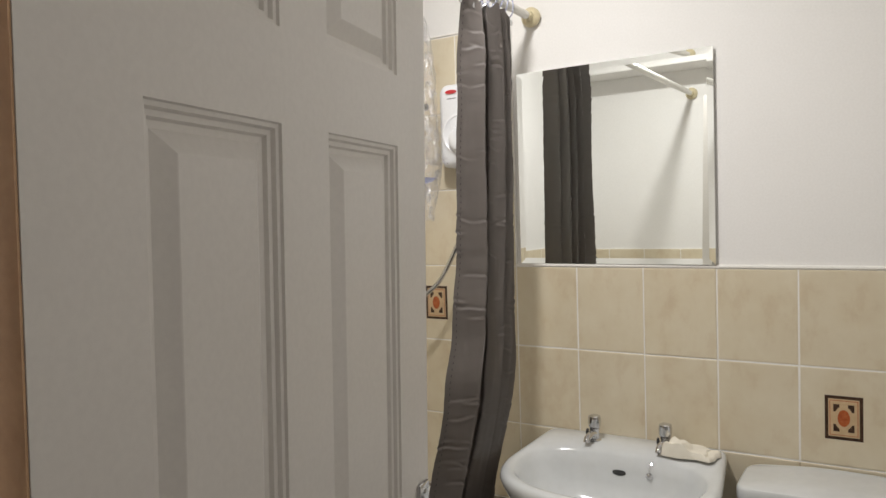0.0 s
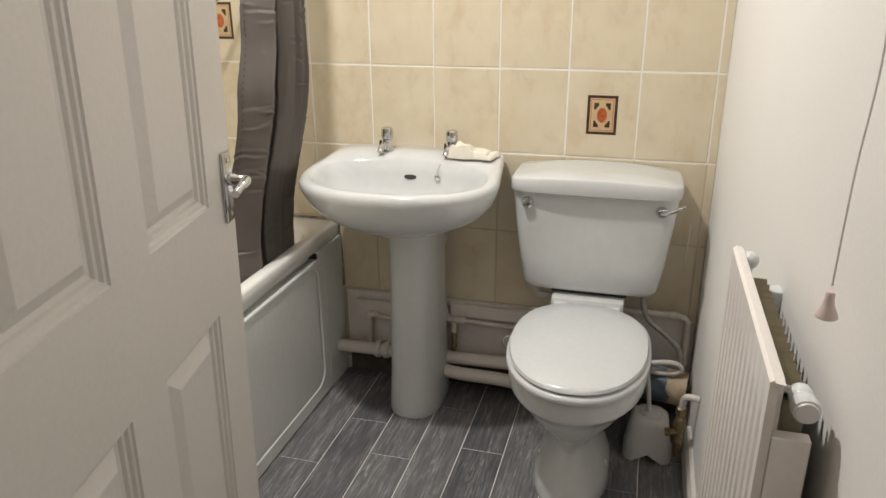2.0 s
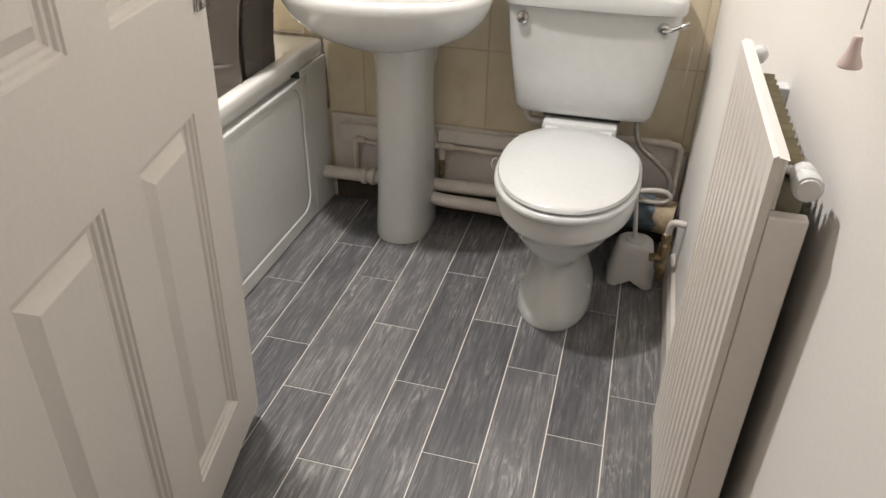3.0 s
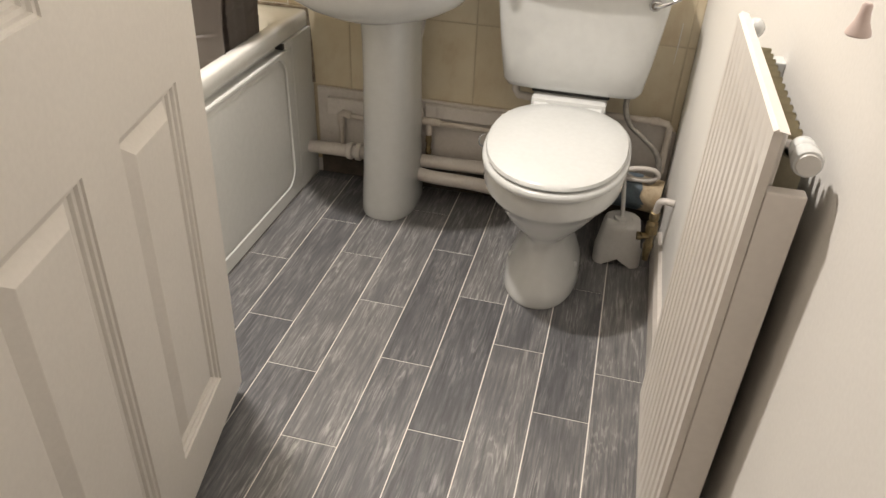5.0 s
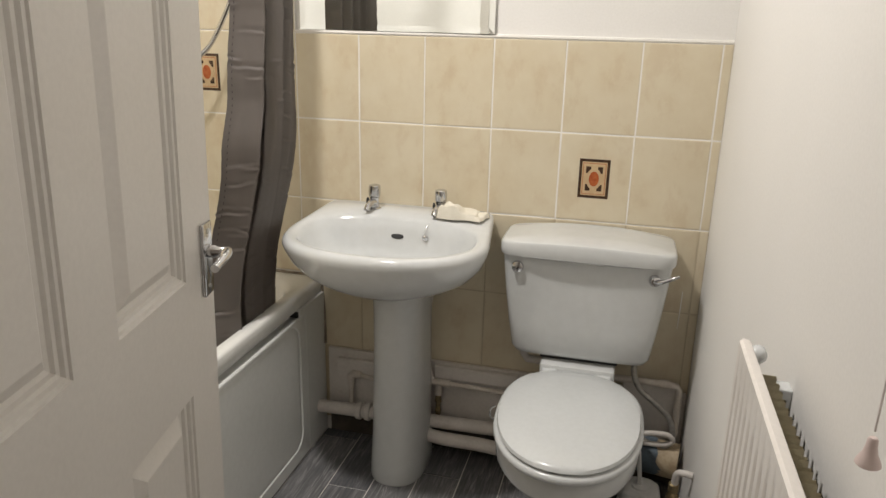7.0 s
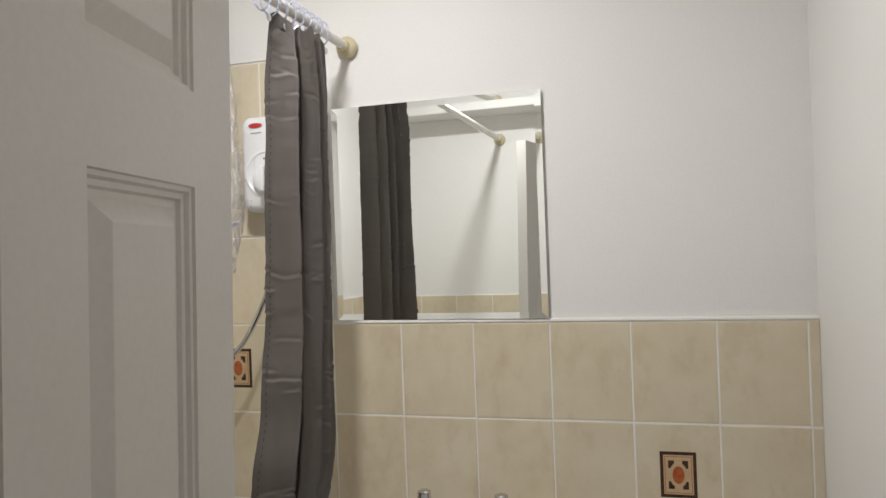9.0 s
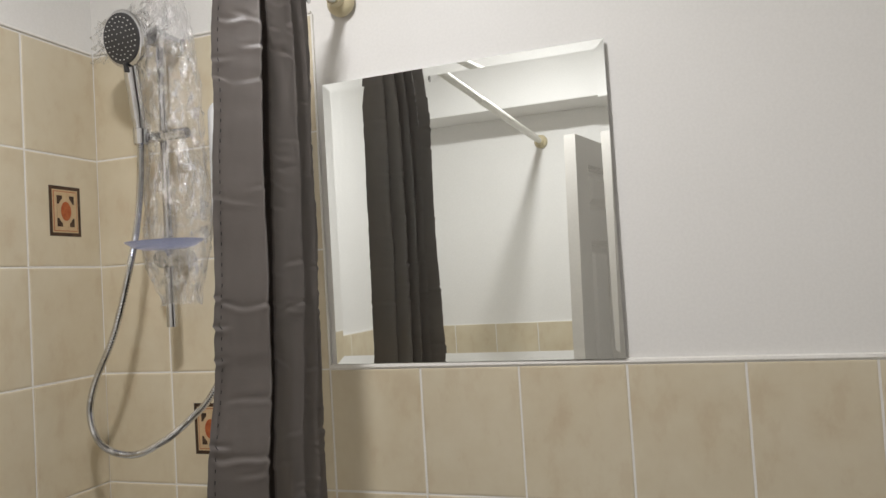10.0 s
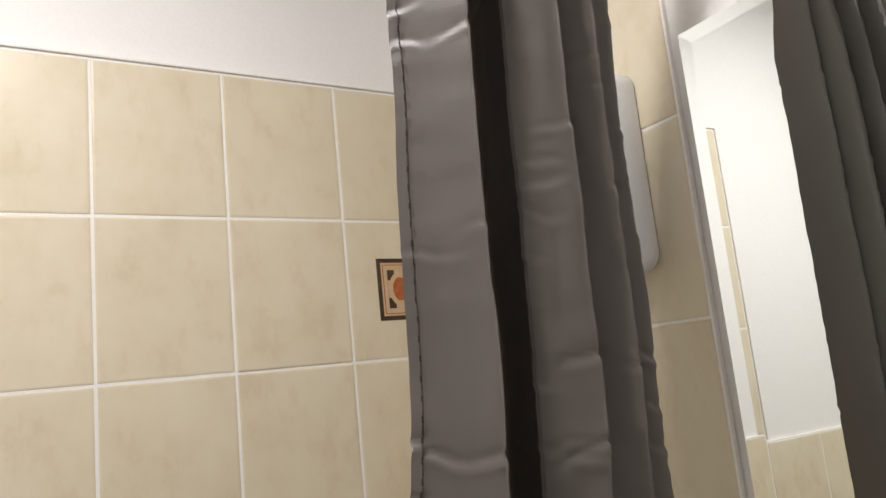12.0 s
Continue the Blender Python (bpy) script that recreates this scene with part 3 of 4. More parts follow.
rings = [pan_ring(0.104, 1.530, 1.90, 0.0, 2.3, 3), pan_ring(0.108, 1.526, 1.905, 0.010, 2.3, 3), pan_ring(0.100, 1.538, 1.90, 0.040, 2.3, 3), pan_ring(0.078, 1.566, 1.895, 0.090, 2.2, 3), pan_ring(0.060, 1.590, 1.89, 0.135, 2.1, 3), pan_ring(0.058, 1.594, 1.89, 0.155, 2.1, 3),
         pan_ring(0.068, 1.582, 1.90, 0.176, 2.1, 3), pan_ring(0.102, 1.543, 1.93, 0.212, 2.1, 3), pan_ring(0.133, 1.503, 1.975, 0.250, 2.1, 3.4), pan_ring(0.154, 1.470, 1.962, 0.293, 2.1, 3), pan_ring(0.168, 1.449, 1.957, 0.326, 2.1, 3), pan_ring(0.180, 1.434, 1.955, 0.332, 2.1, 3), pan_ring(0.183, 1.430, 1.955, 0.340, 2.1, 3), pan_ring(0.183, 1.430, 1.955, 0.384, 2.1, 3), pan_ring(0.178, 1.436, 1.95, 0.393, 2.1, 3),
         pan_ring(0.125, 1.49, 1.85, 0.392, 2.1, 2.4), pan_ring(0.10, 1.53, 1.82, 0.33, 2.1, 2.2)]
part("pan", loft(rings), CERAMIC, toilet, smooth=60)
part("pan_shelf", box((TX - 0.105, 1.908, 0.365), (TX + 0.105, 2.055, 0.446), 0.008), CERAMIC, toilet, smooth=40)
seat = part("seat", loft([pan_ring(0.183, 1.418, 1.925, 0.396, 2.15, 2.9), pan_ring(0.187, 1.413, 1.928, 0.402, 2.15, 2.9), pan_ring(0.186, 1.414, 1.928, 0.412, 2.15, 2.9), pan_ring(0.179, 1.421, 1.922, 0.417, 2.15, 2.9),
                           pan_ring(0.12, 1.50, 1.86, 0.417, 2.1, 2.4), pan_ring(0.115, 1.505, 1.855, 0.398, 2.1, 2.4)], cap0=False, cap1=False), SEAT_PLASTIC, toilet, smooth=50)
part("lid", loft([pan_ring(0.174, 1.425, 1.905, 0.420, 2.15, 2.5), pan_ring(0.178, 1.420, 1.907, 0.425, 2.15, 2.5), pan_ring(0.176, 1.423, 1.907, 0.433, 2.15, 2.5), pan_ring(0.164, 1.437, 1.900, 0.438, 2.15, 2.5), pan_ring(0.10, 1.51, 1.86, 0.442, 2.1, 2.5), pan_ring(0.03, 1.62, 1.78, 0.443, 2, 2)]), SEAT_PLASTIC, toilet, smooth=50)
for hx in (-0.075, 0.075):
    part("hinge", lathe([(0.008, -0.02), (0.010, -0.018), (0.010, 0.018), (0.008, 0.02)], (TX + hx, 1.900, 0.428), "x", 14), SEAT_PLASTIC, toilet, smooth=40)


for side in (-1, 1):
    part("bolt_cap", lathe([(0.011, -side * 0.004), (0.011, side * 0.002), (0.007, side * 0.005)], (TX + side * 0.093, 1.70, 0.050), "x", 14), SEAT_PLASTIC, toilet, "small round floor bolt cap", 40)
part("seat_clip", tube(curve_points([(TX - 0.180, 1.66, 0.392), (TX - 0.196, 1.655, 0.402), (TX - 0.197, 1.655, 0.424), (TX - 0.186, 1.66, 0.432)], 5), 0.0022, 8), CHROME, toilet, "small bent wire clip")


def cistern_ring(w, y0, z, p=7.0):
    return oval(TX, 1.99, z, w, 1.99 - y0, 0.097, p, 9, 56)


part("cistern_body", loft([cistern_ring(0.160, 1.945, 0.458), cistern_ring(0.182, 1.935, 0.463), cistern_ring(0.194, 1.924, 0.482), cistern_ring(0.206, 1.914, 0.56), cistern_ring(0.218, 1.904, 0.66), cistern_ring(0.228, 1.897, 0.765), cistern_ring(0.228, 1.897, 0.772)]), CERAMIC, toilet, smooth=45)
rings = [cistern_ring(0.226, 1.892, 0.764, 6), cistern_ring(0.234, 1.884, 0.766, 6), cistern_ring(0.236, 1.882, 0.773, 6), cistern_ring(0.2355, 1.8825, 0.795, 6), cistern_ring(0.2325, 1.8855, 0.8005, 6), cistern_ring(0.226, 1.892, 0.8035, 6), cistern_ring(0.12, 1.96, 0.806, 4)]
for k, ring in enumerate(rings):
    for v in ring:
        bow = 1 - ((v.x - TX) / 0.236) ** 2
        v.z += 0.013 * bow * min(1.0, k / 3)
        v.y -= 0.012 * bow * max(0.0, (2.0 - v.y) / 0.12)
part("cistern_lid", loft(rings), CERAMIC, toilet, "bow-topped white ceramic lid", 35)
part("rubber_gasket", box((TX - 0.11, 1.95, 0.447), (TX + 0.11, 2.05, 0.462), 0.004), RUBBER_AND_HOLES, toilet)
part("blanking_button", lathe([(0.006, -0.020), (0.015, -0.017), (0.017, -0.010), (0.013, -0.002), (0.013, 0.004)], (-0.255, 1.905, 0.735), "y", 20), CHROME, toilet, "round chrome button", 40)
lever = part("flush_lever", lathe([(0.009, -0.024), (0.015, -0.018), (0.016, -0.008), (0.012, 0.004)], (0.108, 1.905, 0.733), "y", 20), CHROME, toilet, "chrome flush lever", 40)
part("lever_arm", tube(curve_points([(0.108, 1.885, 0.733), (0.122, 1.875, 0.737), (0.142, 1.868, 0.747), (0.166, 1.865, 0.760)], 5), [0.006] * 8 + [0.0052] * 5 + [0.004] * 3, 12), CHROME, lever, smooth=50)

# ---- toilet brush ----
brush = thing("toilet_brush", "pale grey plastic toilet brush in its holder", "toilet brush", (0.133, 1.87, 0))
rings = []
for z, w, p in ((0.0, 0.070, 5), (0.006, 0.070, 5), (0.03, 0.066, 4.5), (0.10, 0.056, 3.5), (0.118, 0.052, 3), (0.126, 0.045, 2.6), (0.126, 0.028, 2), (0.10, 0.026, 2)):
    r = oval(0.133, 1.87, z, w, w, w, p, p, 48)
    if z < 0.02:
        for v in r:
            k = max(abs(v.x - 0.133), abs(v.y - 1.87))
            other = min(abs(v.x - 0.133), abs(v.y - 1.87))
            v.z += 0.026 * max(0.0, 1 - (other / 0.036) ** 2)
    rings.append(r)
part("holder", loft(rings, cap0=False), BRUSH_PLASTIC, brush, smooth=45)
part("bristle_head", lathe([(0.026, 0.085), (0.030, 0.10), (0.031, 0.122), (0.024, 0.131), (0.010, 0.133)], (0.133, 1.87, 0), "z", 18), BRUSH_PLASTIC, brush)
part("handle", tube([(0.131, 1.87, 0.12), (0.119, 1.876, 0.22), (0.104, 1.882, 0.31), (0.097, 1.885, 0.345)], [0.0065, 0.0065, 0.0075, 0.010], 12), BRUSH_PLASTIC, brush, smooth=50)

# ---- radiator ----
RX, RY0, RY1, RZ0, RZ1 = 0.182, 0.622, 1.022, 0.250, 0.955
rad = thing("radiator", "white fluted panel radiator on the wall with a thermostatic valve", "radiator", (RX + 0.03, (RY0 + RY1) / 2, RZ0))
ys, fl = [], 12
for i in range(fl * 8 + 1):
    ys.append(RY0 + 0.012 + (RY1 - RY0 - 0.024) * i / (fl * 8))
zs = [(RZ0, 0), (RZ0 + 0.035, 0), (RZ0 + 0.055, 1), (RZ0 + 0.2, 1), (RZ1 - 0.2, 1), (RZ1 - 0.062, 1), (RZ1 - 0.042, 0), (RZ1, 0)]
rows = []
for z, k in zs:
    row = [Vector((RX + 0.008, RY0, z)), Vector((RX, RY0 + 0.005, z))]
    for i, y in enumerate(ys):
        ph_ = (i % 8) / 8
        dip = max(0.0, math.sin(math.pi * (ph_ - 0.25) / 0.5)) if 0.25 <= ph_ <= 0.75 else 0.0
        row.append(Vector((RX + 0.0075 * k * dip, y, z)))
    row += [Vector((RX, RY1 - 0.005, z)), Vector((RX + 0.008, RY1, z))]
    rows.append(row)
rows = [[Vector((RX + 0.014, v.y, RZ0 + 0.006)) for v in rows[0]], *rows, [Vector((RX + 0.004, v.y, RZ1 + 0.003)) for v in rows[-1]], [Vector((RX + 0.014, v.y, RZ1 + 0.001)) for v in rows[-1]]]
bm = loft(rows, cap0=False, cap1=False, closed=False)
part("front_panel", bm, RAD_ENAMEL, rad, smooth=35)
part("back_plate", box((RX + 0.0095, RY0 + 0.017, RZ0 + 0.004), (RX + 0.0165, RY1 - 0.001, RZ1 - 0.001), 0.002), RAD_ENAMEL, rad)
bm = bmesh.new()
teeth = 15
zig = []
for i in range(teeth):
    y = RY0 + 0.035 + (RY1 - RY0 - 0.07) * i / teeth
    st = (RY1 - RY0 - 0.07) / teeth
    zig += [(RX + 0.018, y), (RX + 0.018, y + st * 0.30), (RX + 0.046, y + st * 0.42), (RX + 0.046, y + st * 0.72), (RX + 0.018, y + st * 0.84)]
loft([[Vector((x, y, z)) for x, y in zig] for z in (RZ0 + 0.05, RZ1 - 0.030)], bm, False, False, closed=False)
bmesh.ops.solidify(bm, geom=bm.faces[:], thickness=0.0012)
part("convector_fin", bm, FIN_METAL, rad, "dusty cream convector fins")
part("end_cover", box((RX + 0.0084, RY0 - 0.0005, RZ0 + 0.006), (RX + 0.046, RY0 + 0.016, RZ1 - 0.058), 0.002), RAD_ENAMEL, rad, "flat end cover")
VC = (RX + 0.036, RY0 + 0.010, RZ1 - 0.025)
valve = part("thermostatic_valve", lathe([(0.008, 0.032), (0.0115, 0.028), (0.0128, 0.016), (0.0112, 0.012), (0.0135, 0.006), (0.0143, -0.005), (0.0130, -0.010), (0.0118, -0.0108)], VC, "y", 24), SEAT_PLASTIC, rad, "round white valve head with a grey end", 40)
part("valve_cap", lathe([(0.0112, -0.0106), (0.0104, -0.0130), (0.006, -0.0136)], VC, "y", 20), BRUSH_PLASTIC, valve, "scuffed grey cap", 40)
part("valve_neck", tube([(VC[0], RY0 + 0.03, VC[2]), (VC[0] - 0.012, RY0 + 0.055, VC[2] - 0.01)], 0.009, 12), CHROME, valve)
part("end_knob", lathe([(0.004, 0.014), (0.009, 0.011), (0.0128, 0.004), (0.0128, -0.004), (0.009, -0.011), (0.004, -0.0135)], (RX + 0.024, RY1 - 0.012, RZ1 - 0.014), "y", 20), SEAT_PLASTIC, rad, "round white plastic knob", 60)
part("knob_stem", tube([(RX + 0.026, RY1 - 0.012, RZ1 - 0.012), (RX + 0.022, RY1 - 0.012, RZ1 - 0.045)], 0.006, 10), SEAT_PLASTIC, rad)
part("wall_bracket", box((RX + 0.047, RY1 - 0.05, RZ1 - 0.24), (XR + 0.0005, RY1 - 0.02, RZ1 - 0.045), 0.002), SEAT_PLASTIC, rad)

# ---- light pull ----
pull = thing("pull_cord", "grey string light pull with a pinkish plastic bell", "pull cord", (0.194, 0.53, 1.075))
ctrl = [(0.205, 0.54, CEIL - 0.02), (0.205, 0.54, 2.0), (0.204, 0.54, 1.62), (0.196, 0.535, 1.36), (0.199, 0.535, 1.27), (0.1945, 0.53, 1.19), (0.194, 0.53, 1.10)]
part("string", tube(curve_points(ctrl, 8), 0.0009, 8), CORD_STRING, pull)
part("bell", lathe([(0.0025, 0.017), (0.0036, 0.0155), (0.0039, 0.0105), (0.0052, 0.0045), (0.0083, -0.002), (0.0088, -0.0045), (0.0078, -0.0055)], (0.194, 0.53, 1.078), "z", 20), PINK_PLASTIC, pull, smooth=50)
part("ceiling_switch", lathe([(0.035, 0), (0.035, -0.012), (0.028, -0.022), (0.008, -0.026)], (0.205, 0.54, CEIL), "z", 24), SEAT_PLASTIC, pull, smooth=40)

# ---- ceiling lamp ----
lampfit = thing("ceiling_light", "round white flush ceiling light", "ceiling light", (LAMP[0], LAMP[1], CEIL))
part("base", lathe([(0.13, 0), (0.135, -0.004), (0.135, -0.03), (0.128, -0.034)], (LAMP[0], LAMP[1], CEIL), "z", 36), SEAT_PLASTIC, lampfit, smooth=40)
part("diffuser", lathe([(0.124, -0.030), (0.118, -0.036), (0.06, -0.042), (0.01, -0.043)], (LAMP[0], LAMP[1], CEIL), "z", 36), GLOW, lampfit, "glowing frosted diffuser", 60)

# fitting added for the assumed hall light, out of view
hallfit = thing("ceiling_light", "assumed round white flush light on the unseen hall ceiling", "ceiling light", (HALL_LAMP[0], HALL_LAMP[1], CEIL))
part("base", lathe([(0.11, 0), (0.115, -0.004), (0.115, -0.024), (0.108, -0.028)], (HALL_LAMP[0], HALL_LAMP[1], CEIL), "z", 32), SEAT_PLASTIC, hallfit, smooth=40)

# ---- mirror ----
MX0, MX1, MZ0, MZ1 = -0.973, -0.3825, 1.340, 1.932
mirror = thing("mirror", "square frameless mirror with slanted glass edges on the wall", "mirror", ((MX0 + MX1) / 2, YB, MZ0))
mc = Vector(((MX0 + MX1) / 2, 0, (MZ0 + MZ1) / 2))
mw, mh = MX1 - MX0, MZ1 - MZ0


def mirror_ring(inset, y):
    return [Vector((mc.x + sx * (mw / 2 - inset), y, mc.z + sz * (mh / 2 - inset))) for sx, sz in ((-1, -1), (1, -1), (1, 1), (-1, 1))]


bm = loft([mirror_ring(0.0, YB + 0.0012), mirror_ring(0.0, YB - 0.0032), mirror_ring(0.017, YB - 0.0023)])
bmesh.ops.rotate(bm, verts=bm.verts[:], cent=(mc.x, YB - 0.0005, mc.z), matrix=Matrix.Rotation(radians(-0.75), 3, "Z"))
part("glass", bm, MIRROR, mirror)
part("mirror_backing", box((MX0 + 0.05, YB + 0.0030, MZ0 + 0.02), (MX1 - 0.05, YB + 0.0058, MZ1 - 0.02)), GREY_INK, mirror)
structure("trim_tile_edge", loft([[Vector((x, YB + 0.005, ZT)), Vector((x, YB - 0.002, ZT)), Vector((x, YB - 0.004, ZT + 0.003)), Vector((x, YB - 0.003, ZT + 0.008)), Vector((x, YB + 0.005, ZT + 0.010))] for x in (-0.99, XR - 0.001)]), GROUT, "thin white edging along the top of the tiling")

ZTT = ZT + 3 * TH
bm = box((XL - 0.0055, 1.286, ZTT + 0.0022), (XL + 0.0045, YB - 0.006, ZTT + 0.0085), 0.002)
box((XL - 0.0055, 1.2838, ZT - 0.014), (XL + 0.0045, 1.2900, ZTT + 0.0020), 0.002, bm)
box((XL + 0.0050, YB - 0.0045, ZTT + 0.0022), (-0.990, YB + 0.0055, ZTT + 0.0085), 0.002, bm)
structure("trim_bath_edging", bm, GROUT, "thin white edging round the tall tiling over the bath")

# ---- curtain rail and curtain ----
rail = thing("curtain_rail", "white shower curtain rail across the room over the bath", "curtain rail", (-0.885, 1.2, 2.10))
ra, rb = Vector((-0.915, YB - 0.002, 2.098)), Vector((-0.915, YF + 0.002, 2.098))
way = (rb - ra).normalized()
part("bar", tube([ra + way * 0.004, rb - way * 0.004], 0.0125, 18), RAIL_WHITE, rail, smooth=50)
part("bar_sleeve", tube([ra + way * 0.95, ra + way * 1.78], 0.0145, 18), RAIL_WHITE, rail, smooth=50)
for p, s in ((ra, 1), (rb, -1)):
    part("flange", lathe([(0.030, 0), (0.030, -s * 0.010), (0.024, -s * 0.018), (0.017, -s * 0.022), (0.0165, -s * 0.04)], p, "y", 24), FLANGE_CREAM, rail, "aged cream plastic end cup", 40)

curtain = thing("shower_curtain", "dark grey satin shower curtain bunched beside the wall", "curtain", (-0.92, 1.78, 0.5))
plan = [(-0.036, 0.0), (-0.030, 0.0065), (-0.012, 0.024), (0.012, 0.040), (0.026, 0.049), (0.025, 0.052), (-0.035, 0.082), (-0.076, 0.112), (-0.084, 0.124), (-0.076, 0.130), (-0.035, 0.114), (0.004, 0.101), (0.010, 0.101),
        (0.013, 0.105), (0.022, 0.128), (0.031, 0.150), (0.030, 0.154), (0.000, 0.160), (-0.034, 0.164), (-0.030, 0.167), (0.006, 0.163), (0.012, 0.166), (0.008, 0.171), (0.012, 0.176), (0.020, 0.187), (0.025, 0.201), (0.023, 0.205), (-0.010, 0.208), (-0.034, 0.212), (-0.004, 0.214),
        (0.006, 0.220), (0.016, 0.240), (0.010, 0.246), (-0.016, 0.250), (-0.008, 0.258), (-0.034, 0.266), (-0.060, 0.270)]
plan = [(a, b / 0.270) for a, b in plan]
flat = curve_points([(a, b, 0) for a, b in plan], 5)


def lerp_at(z, table):
    for (z0, v0), (z1, v1) in zip(table, table[1:]):
        if z0 >= z >= z1:
            u = (z0 - z) / (z0 - z1)
            u = u * u * (3 - 2 * u)
            return v0 + (v1 - v0) * u
    return table[-1][1] if z < table[-1][0] else table[0][1]


NEAR = [(2.10, 1.680), (1.88, 1.676), (1.60, 1.672), (1.40, 1.658), (1.20, 1.626), (1.05, 1.592), (0.65, 1.572), (0.45, 1.570)]
FAR = [(2.10, 1.935), (1.75, 1.918), (1.40, 1.918), (1.14, 1.914), (0.65, 1.900), (0.45, 1.900)]
MID = [(2.10, -0.905), (1.10, -0.912), (0.60, -0.985), (0.45, -0.995)]
rows = []
ZC = [2.065 - 0.0032 * k for k in range(500)]
creases = [(random.uniform(0.5, 2.04), random.uniform(0.0, 1.0), random.uniform(0.04, 0.14), random.uniform(0.35, 1.0), random.uniform(-0.10, 0.10)) for _ in range(170)]


def crease_at(z, across):
    """Short packing creases scattered over the cloth: a sharp valley with a raised lip below it, fading at both ends."""
    total = 0.0
    for at, mid, reach, amp, slant in creases:
        d = z - at
        if abs(d) > 0.05 or abs(across - mid) > reach:
            continue
        d -= slant * (across - mid) + 0.008 * noise.noise(Vector((across * 12, at * 31, 1.3)))
        fade = (1 - ((across - mid) / reach) ** 2) * amp
        total += fade * (0.0044 * math.exp(-abs(d + 0.006) / 0.0042) - 0.0052 * math.exp(-abs(d - 0.002) / 0.0027))
    return total


for k, z in enumerate(ZC):
    row = []
    for i, p in enumerate(flat):
        y = lerp_at(z, NEAR) + (lerp_at(z, FAR) - lerp_at(z, NEAR)) * p.y
        gather = 1.0 + 0.10 * math.sin(z * 2.1 + p.y * 5)
        head = max(0.0, (z - 1.92) / 0.15)
        x = lerp_at(z, MID) + p.x * gather * (1 - 0.45 * head)
        crease = (1.0 if p.y < 0.2 else 0.55) * crease_at(z, p.y)
        crease += 0.0012 * noise.noise(Vector((p.y * 7, z * 42, 4.4))) + 0.0022 * noise.noise(Vector((p.y * 10 + z * 4, z * 6, 9.4)))
        wob = 0.006 * noise.noise(Vector((p.y * 7, z * 2.2, 3.1))) + 0.0018 * noise.noise(Vector((p.y * 18, z * 9, 1.1)))
        dz = 0.010 * head * math.sin(p.y * 26)
        row.append(Vector((x + wob + crease, y + wob * 0.6, z + dz)))
    rows.append(row)
bm = loft(rows, cap0=False, cap1=False, closed=False)
bmesh.ops.solidify(bm, geom=bm.faces[:], thickness=0.0012)
part("cloth", bm, CURTAIN, curtain, smooth=70)
# stitched side hem
bm = loft([[rows[k][i] + Vector((0.0022, 0, 0)) for i in range(0, 6)] for k in range(len(rows))], cap0=False, cap1=False, closed=False)
bmesh.ops.solidify(bm, geom=bm.faces[:], thickness=0.0012)
part("side_hem", bm, CURTAIN, curtain, smooth=70)
bm = bmesh.new()
for k in range(6, len(rows) - 6, 5):
    a, b = rows[k][5] + Vector((0.0042, -0.001, 0)), rows[k + 2][5] + Vector((0.0042, -0.001, 0.0012))
    tube([a, b], 0.0006, 5, bm)
part("hem_stitches", bm, RUBBER_AND_HOLES, curtain, "dark stitches along the hem")
for k in range(9):
    y = 1.64 + 0.036 * k
    rxk = ra.x + (rb.x - ra.x) * (ra.y - y) / (ra.y - rb.y)
    ring = [(rxk + 0.024 * math.sin(a), y + 0.006 * math.sin(2 * a + k), 2.092 + 0.030 * math.cos(a)) for a in [2 * math.pi * j / 20 for j in range(21)]]
    part("hook_ring", tube(ring, 0.0022, 6), CLEAR_BLUE, curtain, "clear plastic curtain ring")
    if k % 2 == 0:
        part("eyelet", lathe([(0.0085, 0), (0.0085, 0.002), (0.005, 0.003)], (rxk + 0.012, y, 2.045), "x", 14), CHROME, curtain, smooth=40)

# ---- electric shower ----
EX0, EX1, EZ0, EZ1 = -1.218, -1.050, 1.652, 1.918
unit = thing("electric_shower", "white electric shower unit with a round dial on the tiles", "shower unit", ((EX0 + EX1) / 2, YB, EZ0))
ec = ((EX0 + EX1) / 2, (EZ0 + EZ1) / 2)


def unit_ring(inset, y, r):
    return [Vector((ec[0] + a, y, ec[1] + b)) for a, b in rrect(EX1 - EX0 - 2 * inset, EZ1 - EZ0 - 2 * inset, r, 6)]


part("case", loft([unit_ring(0.004, YB - 0.001, 0.02), unit_ring(0.0, YB - 0.006, 0.022), unit_ring(0.0, YB - 0.055, 0.024), unit_ring(0.006, YB - 0.072, 0.026), unit_ring(0.020, YB - 0.080, 0.03), unit_ring(0.06, YB - 0.084, 0.02)]), APPLIANCE, unit, smooth=50)
dial = part("dial_ring", lathe([(0.066, 0.004), (0.066, -0.003), (0.060, -0.005), (0.055, -0.001)], (ec[0], YB - 0.082, ec[1] - 0.030), "y", 36), APPLIANCE, unit, smooth=40)
part("dial_knob", lathe([(0.036, 0.002), (0.034, -0.018), (0.028, -0.022), (0.01, -0.023)], (ec[0], YB - 0.082, ec[1] - 0.046), "y", 28), APPLIANCE, unit, smooth=40)
part("knob_grip", box((ec[0] - 0.007, YB - 0.116, ec[1] - 0.080), (ec[0] + 0.007, YB - 0.098, ec[1] - 0.012), 0.003), APPLIANCE, unit, smooth=40)
badge = part("badge", lathe([(0.001, -0.0005), (0.024, -0.0006), (0.025, 0.0006)], (0, 0, 0), "y", 24), RED_INK, unit, "plain red oval badge", local=True)
badge.location, badge.scale = (-0.030, -0.0845, EZ1 - EZ0 - 0.028), (0.85, 1.0, 0.26)
